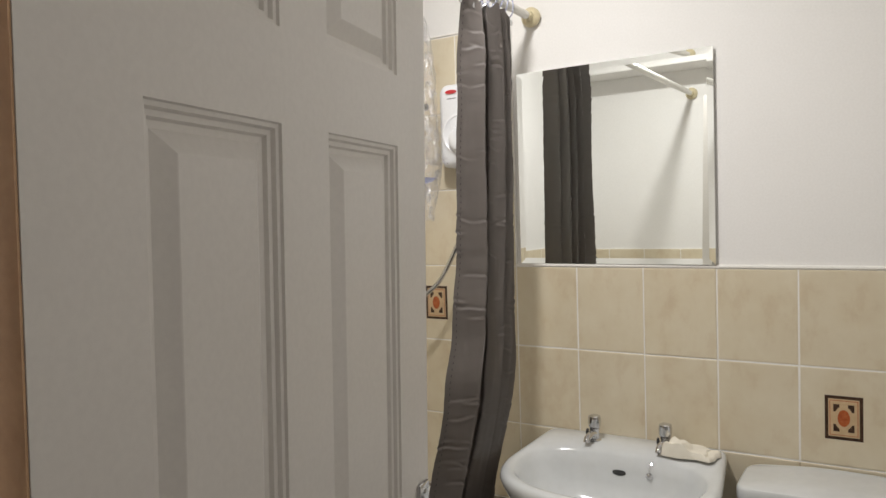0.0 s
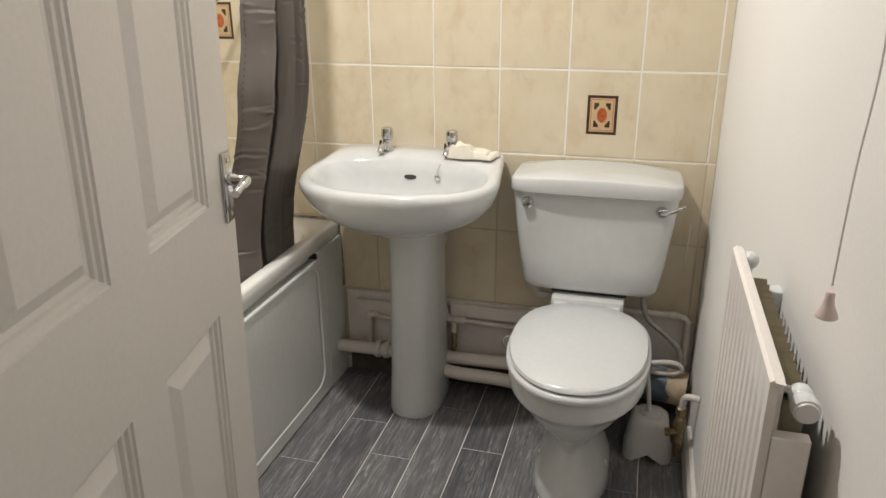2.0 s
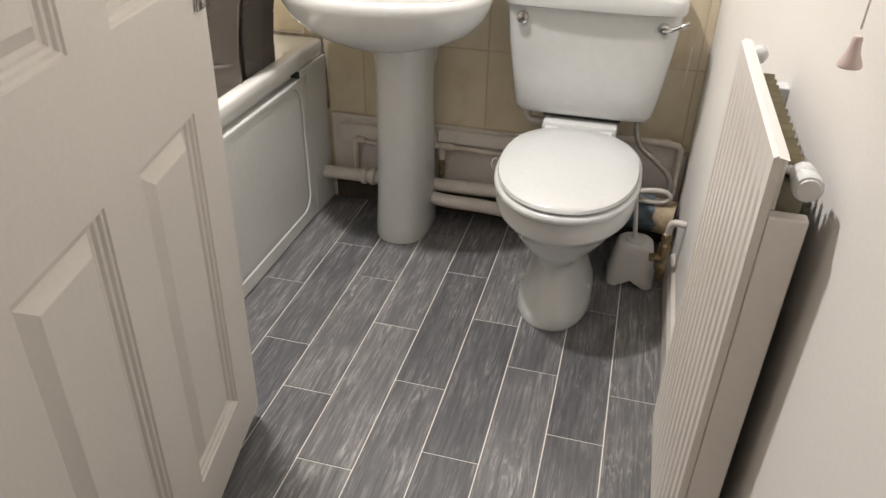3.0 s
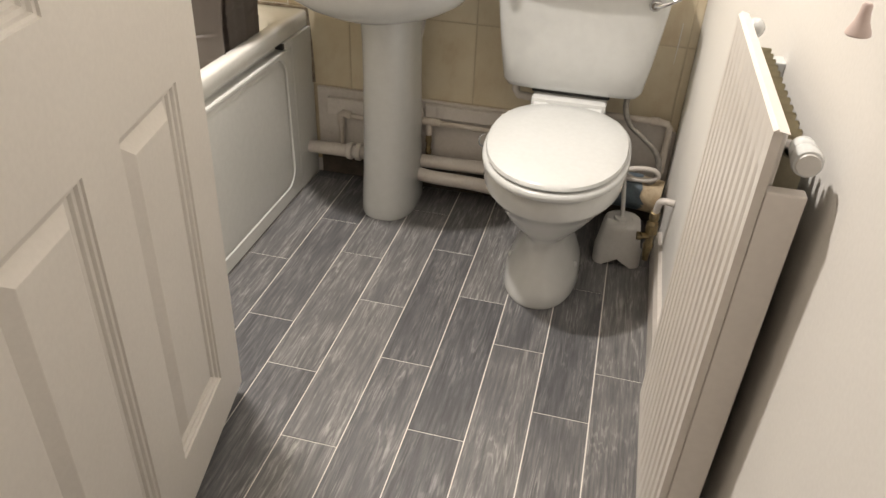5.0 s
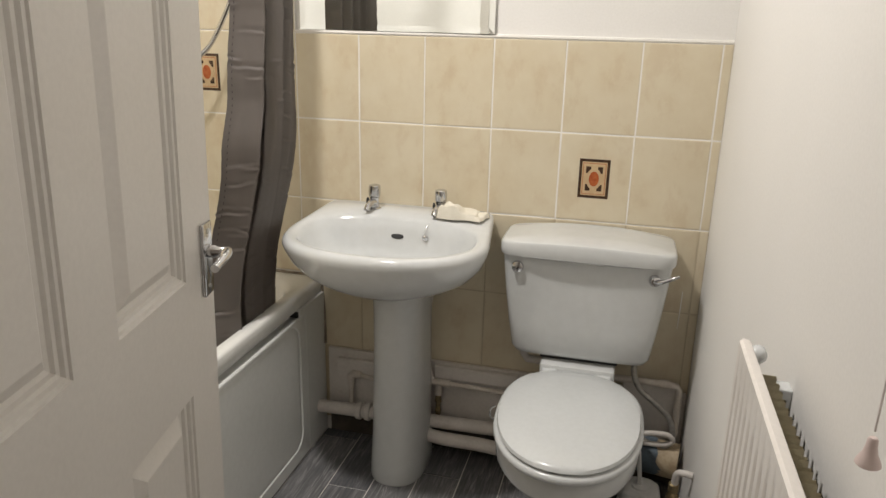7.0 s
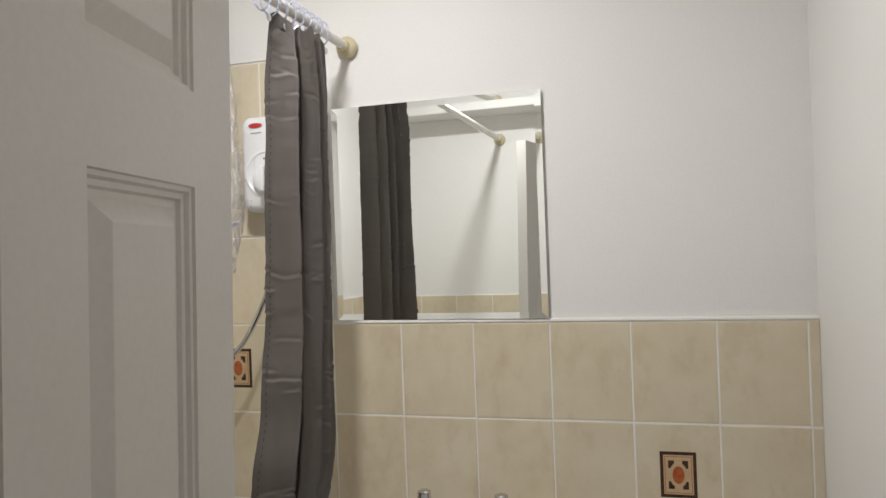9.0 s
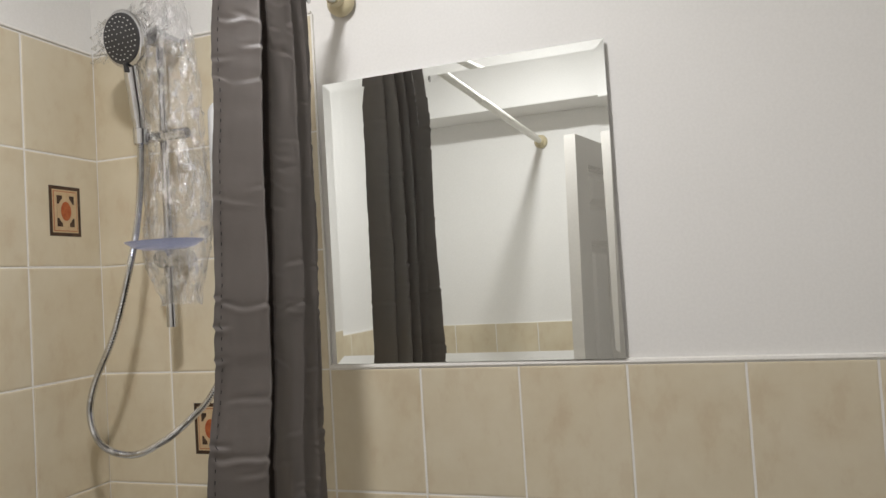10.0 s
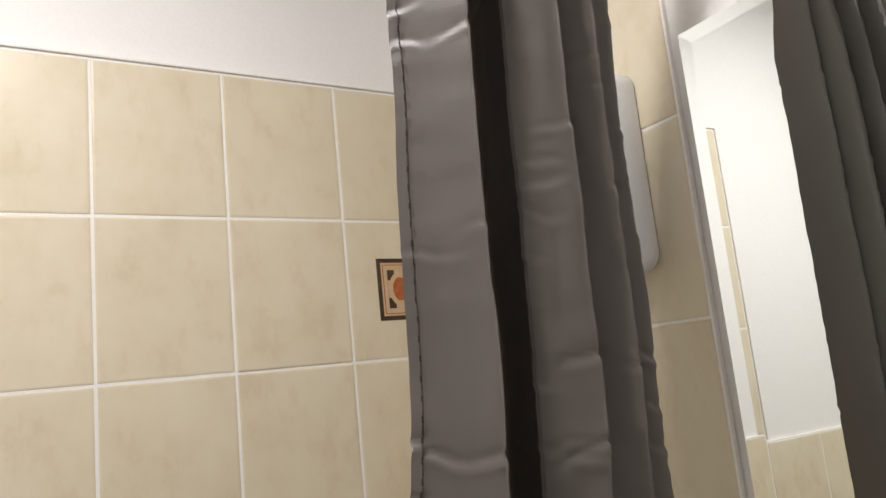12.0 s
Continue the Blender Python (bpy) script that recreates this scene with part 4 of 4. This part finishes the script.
part("lettering_bar", box((ec[0] - 0.045, YB - 0.0842, EZ1 - 0.050), (ec[0] - 0.012, YB - 0.0828, EZ1 - 0.0475)), GREY_INK, unit)
for dx in (-0.006, 0.006):
    part("indicator", lathe([(0.0025, 0.001), (0.0025, -0.0015)], (ec[0] + dx, YB - 0.0835, ec[1] + 0.012), "y", 10), RUBBER_AND_HOLES, unit)

# ---- riser rail with handset, hose and soap dish ----
shower = thing("shower_riser", "chrome shower riser rail with handset, still in clear wrapping", "shower", (-1.352, 2.04, 1.56))
QX, QY = -1.332, 2.035
part("riser_bar", tube([(QX, QY, 1.56), (QX, QY, 2.09)], 0.010, 16), CHROME, shower, smooth=50)
for z in (1.585, 2.07):
    part("bracket", lathe([(0.019, -0.030), (0.020, -0.028), (0.020, 0.062), (0.023, 0.064)], (QX, QY, z), "y", 20), CHROME, shower, smooth=40)
part("outlet_tube", tube([(QX + 0.002, QY - 0.004, 1.572), (QX + 0.002, QY - 0.004, 1.437)], 0.0115, 16), CHROME, shower, smooth=40)
slider = part("slider", lathe([(0.011, -0.046), (0.012, -0.044), (0.012, 0.074), (0.010, 0.076)], (QX, QY - 0.016, 1.852), "x", 18), CHROME, shower, smooth=40)
part("holder_cup", lathe([(0.013, -0.018), (0.015, -0.016), (0.017, 0.016), (0.015, 0.018)], (-1.360, QY - 0.040, 1.850), "z", 18), CHROME, slider, smooth=40)
hx, hy = -1.362, QY - 0.042
hand = part("handset_grip", tube(curve_points([(hx + 0.002, hy, 1.835), (hx + 0.002, hy - 0.004, 1.89), (hx, hy - 0.010, 1.95), (hx + 0.002, hy - 0.020, 2.00), (hx + 0.005, hy - 0.026, 2.035)], 5), [0.0115] * 5 + [0.0145] * 6 + [0.0155] * 6 + [0.017] * 3 + [0.018], 16), CHROME, shower, "chrome handset with a grey spray plate", 50)
hd = (Matrix.Translation((hx + 0.006, hy - 0.040, 2.052)) @ Matrix.Rotation(radians(-8), 4, "Z") @ Matrix.Rotation(radians(10), 4, "X"))
bm = lathe([(0.022, 0.028), (0.044, 0.020), (0.058, 0.008), (0.060, -0.002), (0.054, -0.006)], (0, 0, 0), "y", 32)
bmesh.ops.transform(bm, matrix=hd, verts=bm.verts[:])
part("handset_head", bm, CHROME, hand, smooth=45)
bm = lathe([(0.0535, -0.0055), (0.052, -0.009), (0.036, -0.0105), (0.008, -0.011)], (0, 0, 0), "y", 32)
bmesh.ops.transform(bm, matrix=hd, verts=bm.verts[:])
part("spray_plate", bm, GREY_FACE, hand, smooth=45)
bm = bmesh.new()
for rr, cnt in ((0.012, 6), (0.024, 12), (0.034, 18), (0.044, 24)):
    for k in range(cnt):
        a = 2 * math.pi * k / cnt
        lathe([(0.0014, 0.001), (0.0010, -0.0016)], (rr * math.cos(a), -0.0105, rr * math.sin(a)), "y", 6, bm)
bmesh.ops.transform(bm, matrix=hd, verts=bm.verts[:])
part("nozzles", bm, BRUSH_PLASTIC, hand)
bm = box((-0.004, -0.013, -0.070), (0.004, -0.006, -0.050), 0.002)
bmesh.ops.transform(bm, matrix=hd, verts=bm.verts[:])
part("spray_lever", bm, GREY_FACE, hand)
hose = curve_points([(-1.360, 1.993, 1.838), (-1.362, 1.990, 1.76), (-1.372, 1.985, 1.66), (-1.390, 1.975, 1.56), (-1.432, 1.97, 1.43), (-1.492, 1.97, 1.32), (-1.505, 1.97, 1.25), (-1.474, 1.97, 1.192), (-1.395, 1.97, 1.175), (-1.317, 1.97, 1.204), (-1.255, 1.97, 1.244), (-1.20, 1.985, 1.30),
                     (-1.145, 2.01, 1.42), (-1.125, 2.035, 1.53), (-1.140, 2.05, 1.60), (-1.147, 2.05, 1.654)], 40)
bm = tube(hose, [0.0066 + 0.0010 * (k % 2) for k in range(len(hose))], 12)
part("hose", bm, CHROME, shower, "ribbed chrome hose")
part("hose_nut", lathe([(0.011, 0), (0.011, 0.026), (0.009, 0.03)], (-1.147, 2.05, 1.624), "z", 10), CHROME, shower)
part("soap_dish", loft([oval(-1.303, 1.985, z, w, w * 0.72, w * 0.72, 2.4, 2.4, 36) for z, w in ((1.602, 0.045), (1.608, 0.066), (1.618, 0.082), (1.621, 0.085), (1.619, 0.079), (1.612, 0.062), (1.608, 0.03))]), CLEAR_BLUE, shower, "clear bluish plastic soap dish", 50).visible_shadow = False
# crumpled film bag round the bar, a flap behind the handset and a pleated corner
def creased(p):
    """Sharp ridges, as in crumpled film."""
    return sum(a * (0.5 - abs(noise.noise(p * f + Vector((f, 0, 0))))) for f, a in ((1.0, 1.0), (2.3, 0.5), (5.1, 0.3)))


rings = []
for k in range(110):
    z = 1.485 + 0.665 * k / 109
    c = lerp_at(z, [(2.2, -1.335), (2.05, -1.318), (1.95, -1.312), (1.80, -1.300), (1.70, -1.295), (1.60, -1.305), (1.48, -1.300)])
    w = lerp_at(z, [(2.2, 0.038), (2.10, 0.062), (1.95, 0.070), (1.80, 0.068), (1.70, 0.080), (1.62, 0.075), (1.48, 0.040)])
    ring = []
    for i in range(72):
        a = 2 * math.pi * i / 72
        q = Vector((math.cos(a), math.sin(a), 0))
        d = w * (1 + 0.16 * noise.noise(Vector((q.x * 1.6, q.y * 1.6, z * 11)))) + 0.016 * creased(Vector((q.x * 2.2, q.y * 2.2, z * 15)))
        ring.append(Vector((c + d * q.x, min(YB - 0.008, QY - 0.008 + 0.55 * d * q.y), z + 0.006 * noise.noise(Vector((a, z * 20, 0))))))
    rings.append(ring)
part("film_sleeve", loft(rings, cap0=False, cap1=False), FILM, shower, "crumpled clear polythene wrapping").visible_shadow = False


def film_sheet(x0, x1, z0, z1, y, depth, pleats, nu=44, nv=60):
    rows_f = []
    for j in range(nv + 1):
        v = j / nv
        row = []
        for i in range(nu + 1):
            u = i / nu
            ragged = 0.012 * noise.noise(Vector((v * 6, x0 * 9, 2))) * (1 - 2 * u) + 0.010 * noise.noise(Vector((u * 5, z0 * 9, 6)))
            fold = depth * creased(Vector((u * 3 + x0, v * 4, z0))) + pleats * math.sin(v * 88 + 3.0 * noise.noise(Vector((u * 3, v * 5, 1))))
            row.append(Vector((x0 + (x1 - x0) * u + ragged, min(YB - 0.006, y - fold), z0 + (z1 - z0) * v + ragged + 0.02 * u * v)))
        rows_f.append(row)
    return loft(rows_f, cap0=False, cap1=False, closed=False)


part("film_flap", film_sheet(-1.515, -1.395, 2.045, 2.135, 2.05, 0.030, 0.0), FILM, shower, "loose flap of clear film").visible_shadow = False
part("pleated_film", film_sheet(-1.275, -1.185, 1.665, 1.815, 2.03, 0.012, 0.0022, 24, 150), FILM, shower, "finely pleated corner of clear film").visible_shadow = False
part("pleated_film", film_sheet(-1.375, -1.30, 2.085, 2.155, 2.03, 0.012, 0.0022, 24, 110), FILM, shower, "finely pleated corner of clear film").visible_shadow = False

# ---- pipes behind basin and toilet ----
waste = thing("waste_pipe", "white plastic waste pipes along the wall near the floor", "pipe", (-0.5, 2.03, 0.11))
part("upper_pipe", tube([(-0.93, 2.035, 0.123), (-0.28, 2.035, 0.135), (0.02, 2.035, 0.140)], 0.0215, 18), PIPE_PLASTIC, waste, smooth=50)
part("lower_pipe", tube(curve_points([(-0.60, 2.005, 0.115), (-0.50, 2.0, 0.095), (-0.35, 1.995, 0.095), (-0.22, 1.99, 0.088), (-0.05, 1.99, 0.084)], 6), 0.0215, 18), PIPE_PLASTIC, waste, smooth=50)
for x in (-0.775, -0.745):
    part("collar", lathe([(0.026, -0.010), (0.029, -0.007), (0.029, 0.007), (0.026, 0.010)], (x, 2.035, 0.127), "x", 20), PIPE_PLASTIC, waste, smooth=40)
part("pipe_clip", box((-0.70, 2.01, 0.088), (-0.675, 2.06, 0.102), 0.003), PIPE_PLASTIC, waste)
supply = thing("supply_pipe", "painted copper water pipes with tee joints below the tiling", "pipe", (-0.4, 2.06, 0.24))
part("riser_left", tube([(-0.815, 2.062, 0.10), (-0.815, 2.062, 0.236), (-0.806, 2.062, 0.244), (-0.60, 2.055, 0.225)], 0.0085, 12), COPPER_PAINT, supply, smooth=50)
part("elbow", tube([(-0.815, 2.062, 0.205), (-0.815, 2.062, 0.240), (-0.808, 2.062, 0.246), (-0.778, 2.061, 0.243)], 0.0125, 12), COPPER_PAINT, supply, smooth=50)
part("run_right", tube([(-0.62, 2.06, 0.262), (-0.45, 2.06, 0.258), (-0.26, 2.06, 0.252), (0.05, 2.06, 0.248)], 0.008, 12), COPPER_PAINT, supply, smooth=50)
part("tee", tube([(-0.545, 2.06, 0.260), (-0.475, 2.06, 0.258)], 0.0125, 12), COPPER_PAINT, supply, smooth=50)
part("drop", tube([(-0.513, 2.06, 0.255), (-0.513, 2.06, 0.215)], 0.0115, 12), COPPER_PAINT, supply, smooth=50)
part("isolating_valve", lathe([(0.007, 0.07), (0.010, 0.066), (0.011, 0.045), (0.0085, 0.04), (0.0085, 0.02), (0.011, 0.015), (0.007, -0.01)], (-0.513, 2.06, 0.145), "z", 10), BRASS, supply, "tarnished brass valve")
part("basin_tail", tube(curve_points([(-0.53, 2.06, 0.26), (-0.556, 2.055, 0.36), (-0.555, 2.05, 0.46), (-0.531, 2.048, 0.595), (-0.515, 2.04, 0.70)], 6), 0.006, 10), PIPE_PLASTIC, supply, smooth=50)
part("run_toilet", tube([(0.03, 2.052, 0.362), (0.19, 2.052, 0.362), (0.213, 2.052, 0.358), (0.222, 2.052, 0.345), (0.222, 2.052, 0.20)], 0.0105, 12), COPPER_PAINT, supply, smooth=50)
part("pipe_joint", tube([(0.165, 2.052, 0.362), (0.19, 2.052, 0.362)], 0.0135, 12), COPPER_PAINT, supply, smooth=50)
flexi = thing("braided_hose", "grey flexible hoses coiled below the cistern", "hose", (0.12, 2.0, 0.3))
part("fill_hose", tube(curve_points([(0.088, 1.995, 0.475), (0.085, 1.985, 0.42), (0.105, 1.975, 0.375), (0.150, 1.97, 0.34), (0.195, 1.97, 0.295), (0.21, 1.97, 0.235), (0.185, 1.975, 0.195), (0.135, 1.985, 0.205), (0.075, 1.99, 0.235), (0.02, 2.0, 0.25)], 10), 0.0085, 12), BRAID, flexi, smooth=50)
part("spare_hose", tube(curve_points([(0.02, 2.0, 0.225), (0.09, 1.965, 0.232), (0.15, 1.955, 0.250), (0.195, 1.96, 0.248), (0.212, 1.965, 0.228), (0.185, 1.965, 0.212), (0.12, 1.965, 0.210), (0.03, 2.0, 0.20)], 10), 0.008, 12), PIPE_PLASTIC, flexi, smooth=50)
part("overflow_bend", tube([(-0.238, 2.02, 0.475), (-0.238, 2.02, 0.420), (-0.228, 2.02, 0.404), (-0.17, 2.02, 0.400)], 0.012, 12), PIPE_PLASTIC, flexi, smooth=50)
soil = thing("soil_pipe", "cream soil pipe connector with torn blue-grey wrapping", "pipe", (0.12, 1.985, 0.15))
part("connector", tube([(0.0, 2.0, 0.155), (0.12, 2.0, 0.155), (0.235, 1.985, 0.150)], 0.052, 24), SOIL_CREAM, soil, smooth=50)
rings = []
for k in range(9):
    x = 0.02 + 0.155 * k / 8
    rings.append([Vector((x + (0.022 * noise.noise(Vector((a * 1.3, 5, 0))) if k == 8 else 0), 2.0 + 0.0545 * math.cos(a) - (x > 0.12) * (x - 0.12) * 0.13, 0.155 + 0.0545 * math.sin(a))) for a in [2 * math.pi * i / 28 for i in range(28)]])
part("wrapping", loft(rings, cap0=False, cap1=False), TAPE_BLUE, soil, smooth=60)
stop = thing("stop_valve", "old brass valve with a white elbow by the skirting", "valve", (0.213, 1.77, 0.1))
part("white_elbow", tube(curve_points([(XR - 0.001, 1.74, 0.268), (0.225, 1.745, 0.268), (0.212, 1.755, 0.255), (0.209, 1.765, 0.215)], 6), 0.0095, 12), PIPE_PLASTIC, stop, smooth=50)
part("valve_body", lathe([(0.008, 0.06), (0.014, 0.055), (0.014, 0.035), (0.010, 0.03), (0.017, 0.02), (0.017, -0.01), (0.011, -0.015), (0.011, -0.04), (0.014, -0.05), (0.008, -0.10)], (0.208, 1.765, 0.165), "z", 10), BRASS, stop)
part("valve_tap", tube([(0.208, 1.765, 0.145), (0.180, 1.75, 0.150)], [0.008, 0.010], 10), BRASS, stop)
part("valve_wing", box((0.170, 1.735, 0.142), (0.184, 1.765, 0.154), 0.003), BRASS, stop)


# ---- tiles, planks: pieces of walls and floor ----
def tile_mesh(w, h):
    """A tile lying in x and z that looks to -y, back at y = 0.0055, glazed face at about y = -0.002."""
    bm = bmesh.new()
    rings = []
    for inset, y in ((0.0, 0.0055), (0.0, -0.0005), (0.0012, -0.0016), (0.004, -0.002)):
        rings.append([Vector((sx * (w / 2 - inset), y, sz * (h / 2 - inset))) for sx, sz in ((-1, -1), (1, -1), (1, 1), (-1, 1))])
    loft(rings, bm, cap0=False)
    return mesh_of("tile", bm, TILE)


TILE_MESHES = {}


def lay_tile(u0, u1, z0, z1, m, parent):
    """One tile between u0..u1 along the wall and z0..z1, less the joint."""
    w, h = round(u1 - u0 - 0.0035, 4), round(z1 - z0 - 0.0035, 4)
    if w < 0.008 or h < 0.008:
        return None
    if (w, h) not in TILE_MESHES:
        TILE_MESHES[(w, h)] = tile_mesh(w, h)
    ob = new("tile", TILE_MESHES[(w, h)])
    ob.parent = parent
    tilt = random.uniform(-0.0006, 0.0006)
    ob.matrix_basis = m @ pose((u0 + u1) / 2, tilt, (z0 + z1) / 2, random.uniform(-0.12, 0.12), 0, random.uniform(-0.12, 0.12))
    return ob


def motif(parent):
    """Printed picture tile: marbled border, cream field, orange medallion."""
    def sheet(name, outline, y, mat):
        bm = bmesh.new()
        a = [bm.verts.new((x, y, z)) for x, z in outline]
        b = [bm.verts.new((x, y + 0.0004, z)) for x, z in outline]
        bm.faces.new(a)
        for i in range(len(a)):
            bm.faces.new((a[i], b[i], b[(i + 1) % len(a)], a[(i + 1) % len(a)]))
        ob = part(name, bm, mat, parent, local=True)
    def rect(w, h):
        return [(-w / 2, -h / 2), (w / 2, -h / 2), (w / 2, h / 2), (-w / 2, h / 2)]
    def ring(w, h, n=28):
        return [(w / 2 * math.cos(2 * math.pi * k / n), h / 2 * math.sin(2 * math.pi * k / n)) for k in range(n)]
    sheet("motif_border", rect(0.086, 0.113), -0.0024, INK_BLACK)
    sheet("motif_field", rect(0.070, 0.097), -0.0028, INK_CREAM)
    sheet("motif_line", rect(0.064, 0.090), -0.0032, INK_ORANGE)
    sheet("motif_field", rect(0.061, 0.087), -0.0036, INK_CREAM)
    sheet("motif_corners", rect(0.047, 0.070), -0.0040, INK_BLACK)
    for w, h in ((0.047, 0.032), (0.019, 0.070), (0.042, 0.060)):
        sheet("motif_oval", ring(w * 1.03, h * 1.03) if w == 0.042 else rect(w, h), -0.0044 - 0.0002 * (w == 0.042) - 0.0004 * (w == 0.019), INK_CREAM)
    sheet("motif_medallion", ring(0.028, 0.043), -0.0052, INK_ORANGE)


def grout_bed(name, a, b, parent):
    part(name, box(a, b), GROUT, parent)


M_BACK = Matrix.Translation((0, YB, 0))
M_LEFT = Matrix.Translation((XL, 0, 0)) @ Matrix.Rotation(radians(90), 4, "Z")
M_FRONT = Matrix.Translation((0, YF, 0)) @ Matrix.Rotation(radians(180), 4, "Z")
ROW_Z = [ZT - TH * k for k in range(4, -4, -1)]
part("grout", box((XL, YB - 0.0006, 0.05), (-0.988, YB + 0.0058, ZT + 3 * TH + 0.002)), GROUT, back)
part("grout", box((-0.9879, YB - 0.0006, ZT - 2 * TH - 0.003), (XR - 0.0005, YB + 0.0058, ZT + 0.001)), GROUT, back)
part("grout", box((-0.9879, YB - 0.0006, 0.05), (XR - 0.0005, YB + 0.0058, ZT - 2 * TH - 0.0032)), LOW_GROUT, back, "tile joints stained beige")
cols = [(X3 + TW * k, X3 + TW * (k + 1)) for k in range(-6, 3)] + [(X3 + 3 * TW, XR + 0.001)]
for c0, c1 in cols:
    c0 = max(c0, XL)
    tall = c1 < -0.98
    for k in range(4, -3 if tall else 0, -1):
        z0, z1 = ZT - TH * k, ZT - TH * (k - 1)
        if tall and z1 < 0.6:
            continue
        ob = lay_tile(c0, c1, z0, z1, M_BACK, back)
        if ob and ((abs(c0 - (X3 + TW)) < 0.01 and k == 2) or (abs(c0 - (X3 - 5 * TW)) < 0.01 and k == 1)):
            motif(ob)
part("sealant_drip", tube([(0.200, YB - 0.0022, 0.640), (0.199, YB - 0.0024, 0.585), (0.197, YB - 0.0022, 0.522)], [0.0012, 0.0020, 0.0009], 6), GROUT, back, "thin white drip down the tiles")
# the hole is a flat black disc, its inner shade put into the colour
part("drill_hole", lathe([(0.0028, 0.0), (0.0028, -0.0006)], (-1.277, YB - 0.0022, 1.914), "y", 10), RUBBER_AND_HOLES, back, "small dark drill hole")
# bath-side wall; in its own frame u runs along +y
part("grout", box((XL - 0.0058, 1.2925 - 0.002, 0.3), (XL + 0.0006, YB + 0.001, ZT + 3 * TH + 0.002)), GROUT, left)
part("grout", box((XL - 0.0058, YF, 0.3), (XL + 0.0006, 1.2904, ZT - 0.018)), GROUT, left)
joints = [YB, 1.8985] + [1.8985 - TW * k for k in range(1, 9)]
for j, (u1, u0) in enumerate(zip(joints, joints[1:])):
    u0 = max(u0, YF)
    tall = u0 > 1.28
    for k in range(3, -3 if tall else 0, -1):
        z0, z1 = ZT - TH * k - (0 if tall else 0.02), ZT - TH * (k - 1) - (0 if tall else 0.02)
        ob = lay_tile(u0, u1, z0, z1, M_LEFT, left)
        if ob and j == 0 and k == -1:
            motif(ob)
part("grout", box((XL, YF - 0.001, 0.3), (OPEN_L - 0.065, YF + 0.0066, 1.285)), GROUT, front)
for k in range(5):
    for r in range(1, 4):
        a0, a1 = max(XL, -1.579 + 0.198 * k), -1.579 + 0.198 * (k + 1)
        ob = lay_tile(-a1, -a0, 1.285 - TH * r, 1.285 - TH * (r - 1), Matrix.Translation((0, 0.006, 0)) @ M_FRONT, front)
        if ob and k == 0 and r == 1:
            motif(ob)

# floor planks
PLW, PLL = 0.1290, 0.498
STARTS = {-8: 1.64, -7: 1.555, -6: 1.797, -5: 1.638, -4: 1.436, -3: 1.731, -2: 1.527, -1: 1.360, 0: 1.655, 1: 1.324}
PLANK_MESHES = {}
for k, s in STARTS.items():
    x0, x1 = -0.018 + PLW * k, min(-0.018 + PLW * (k + 1), XR)
    for j in range(-4, 3):
        y0, y1 = max(s + PLL * j, YF - 0.098), min(s + PLL * (j + 1), YB)
        w, l = round(x1 - x0 - 0.0030, 4), round(y1 - y0 - 0.0030, 4)
        if l < 0.02:
            continue
        if (w, l) not in PLANK_MESHES:
            bm = loft([[Vector((sx * (w / 2 - i), sy * (l / 2 - i), z)) for sx, sy in ((-1, -1), (1, -1), (1, 1), (-1, 1))] for i, z in ((0, -0.0035), (0, -0.0005), (0.0008, 0.0))], cap0=False)
            PLANK_MESHES[(w, l)] = mesh_of("plank", bm, PLANK)
        ob = new("plank", PLANK_MESHES[(w, l)])
        ob.parent = floor
        ob.location = ((x0 + x1) / 2, (y0 + y1) / 2, 0)
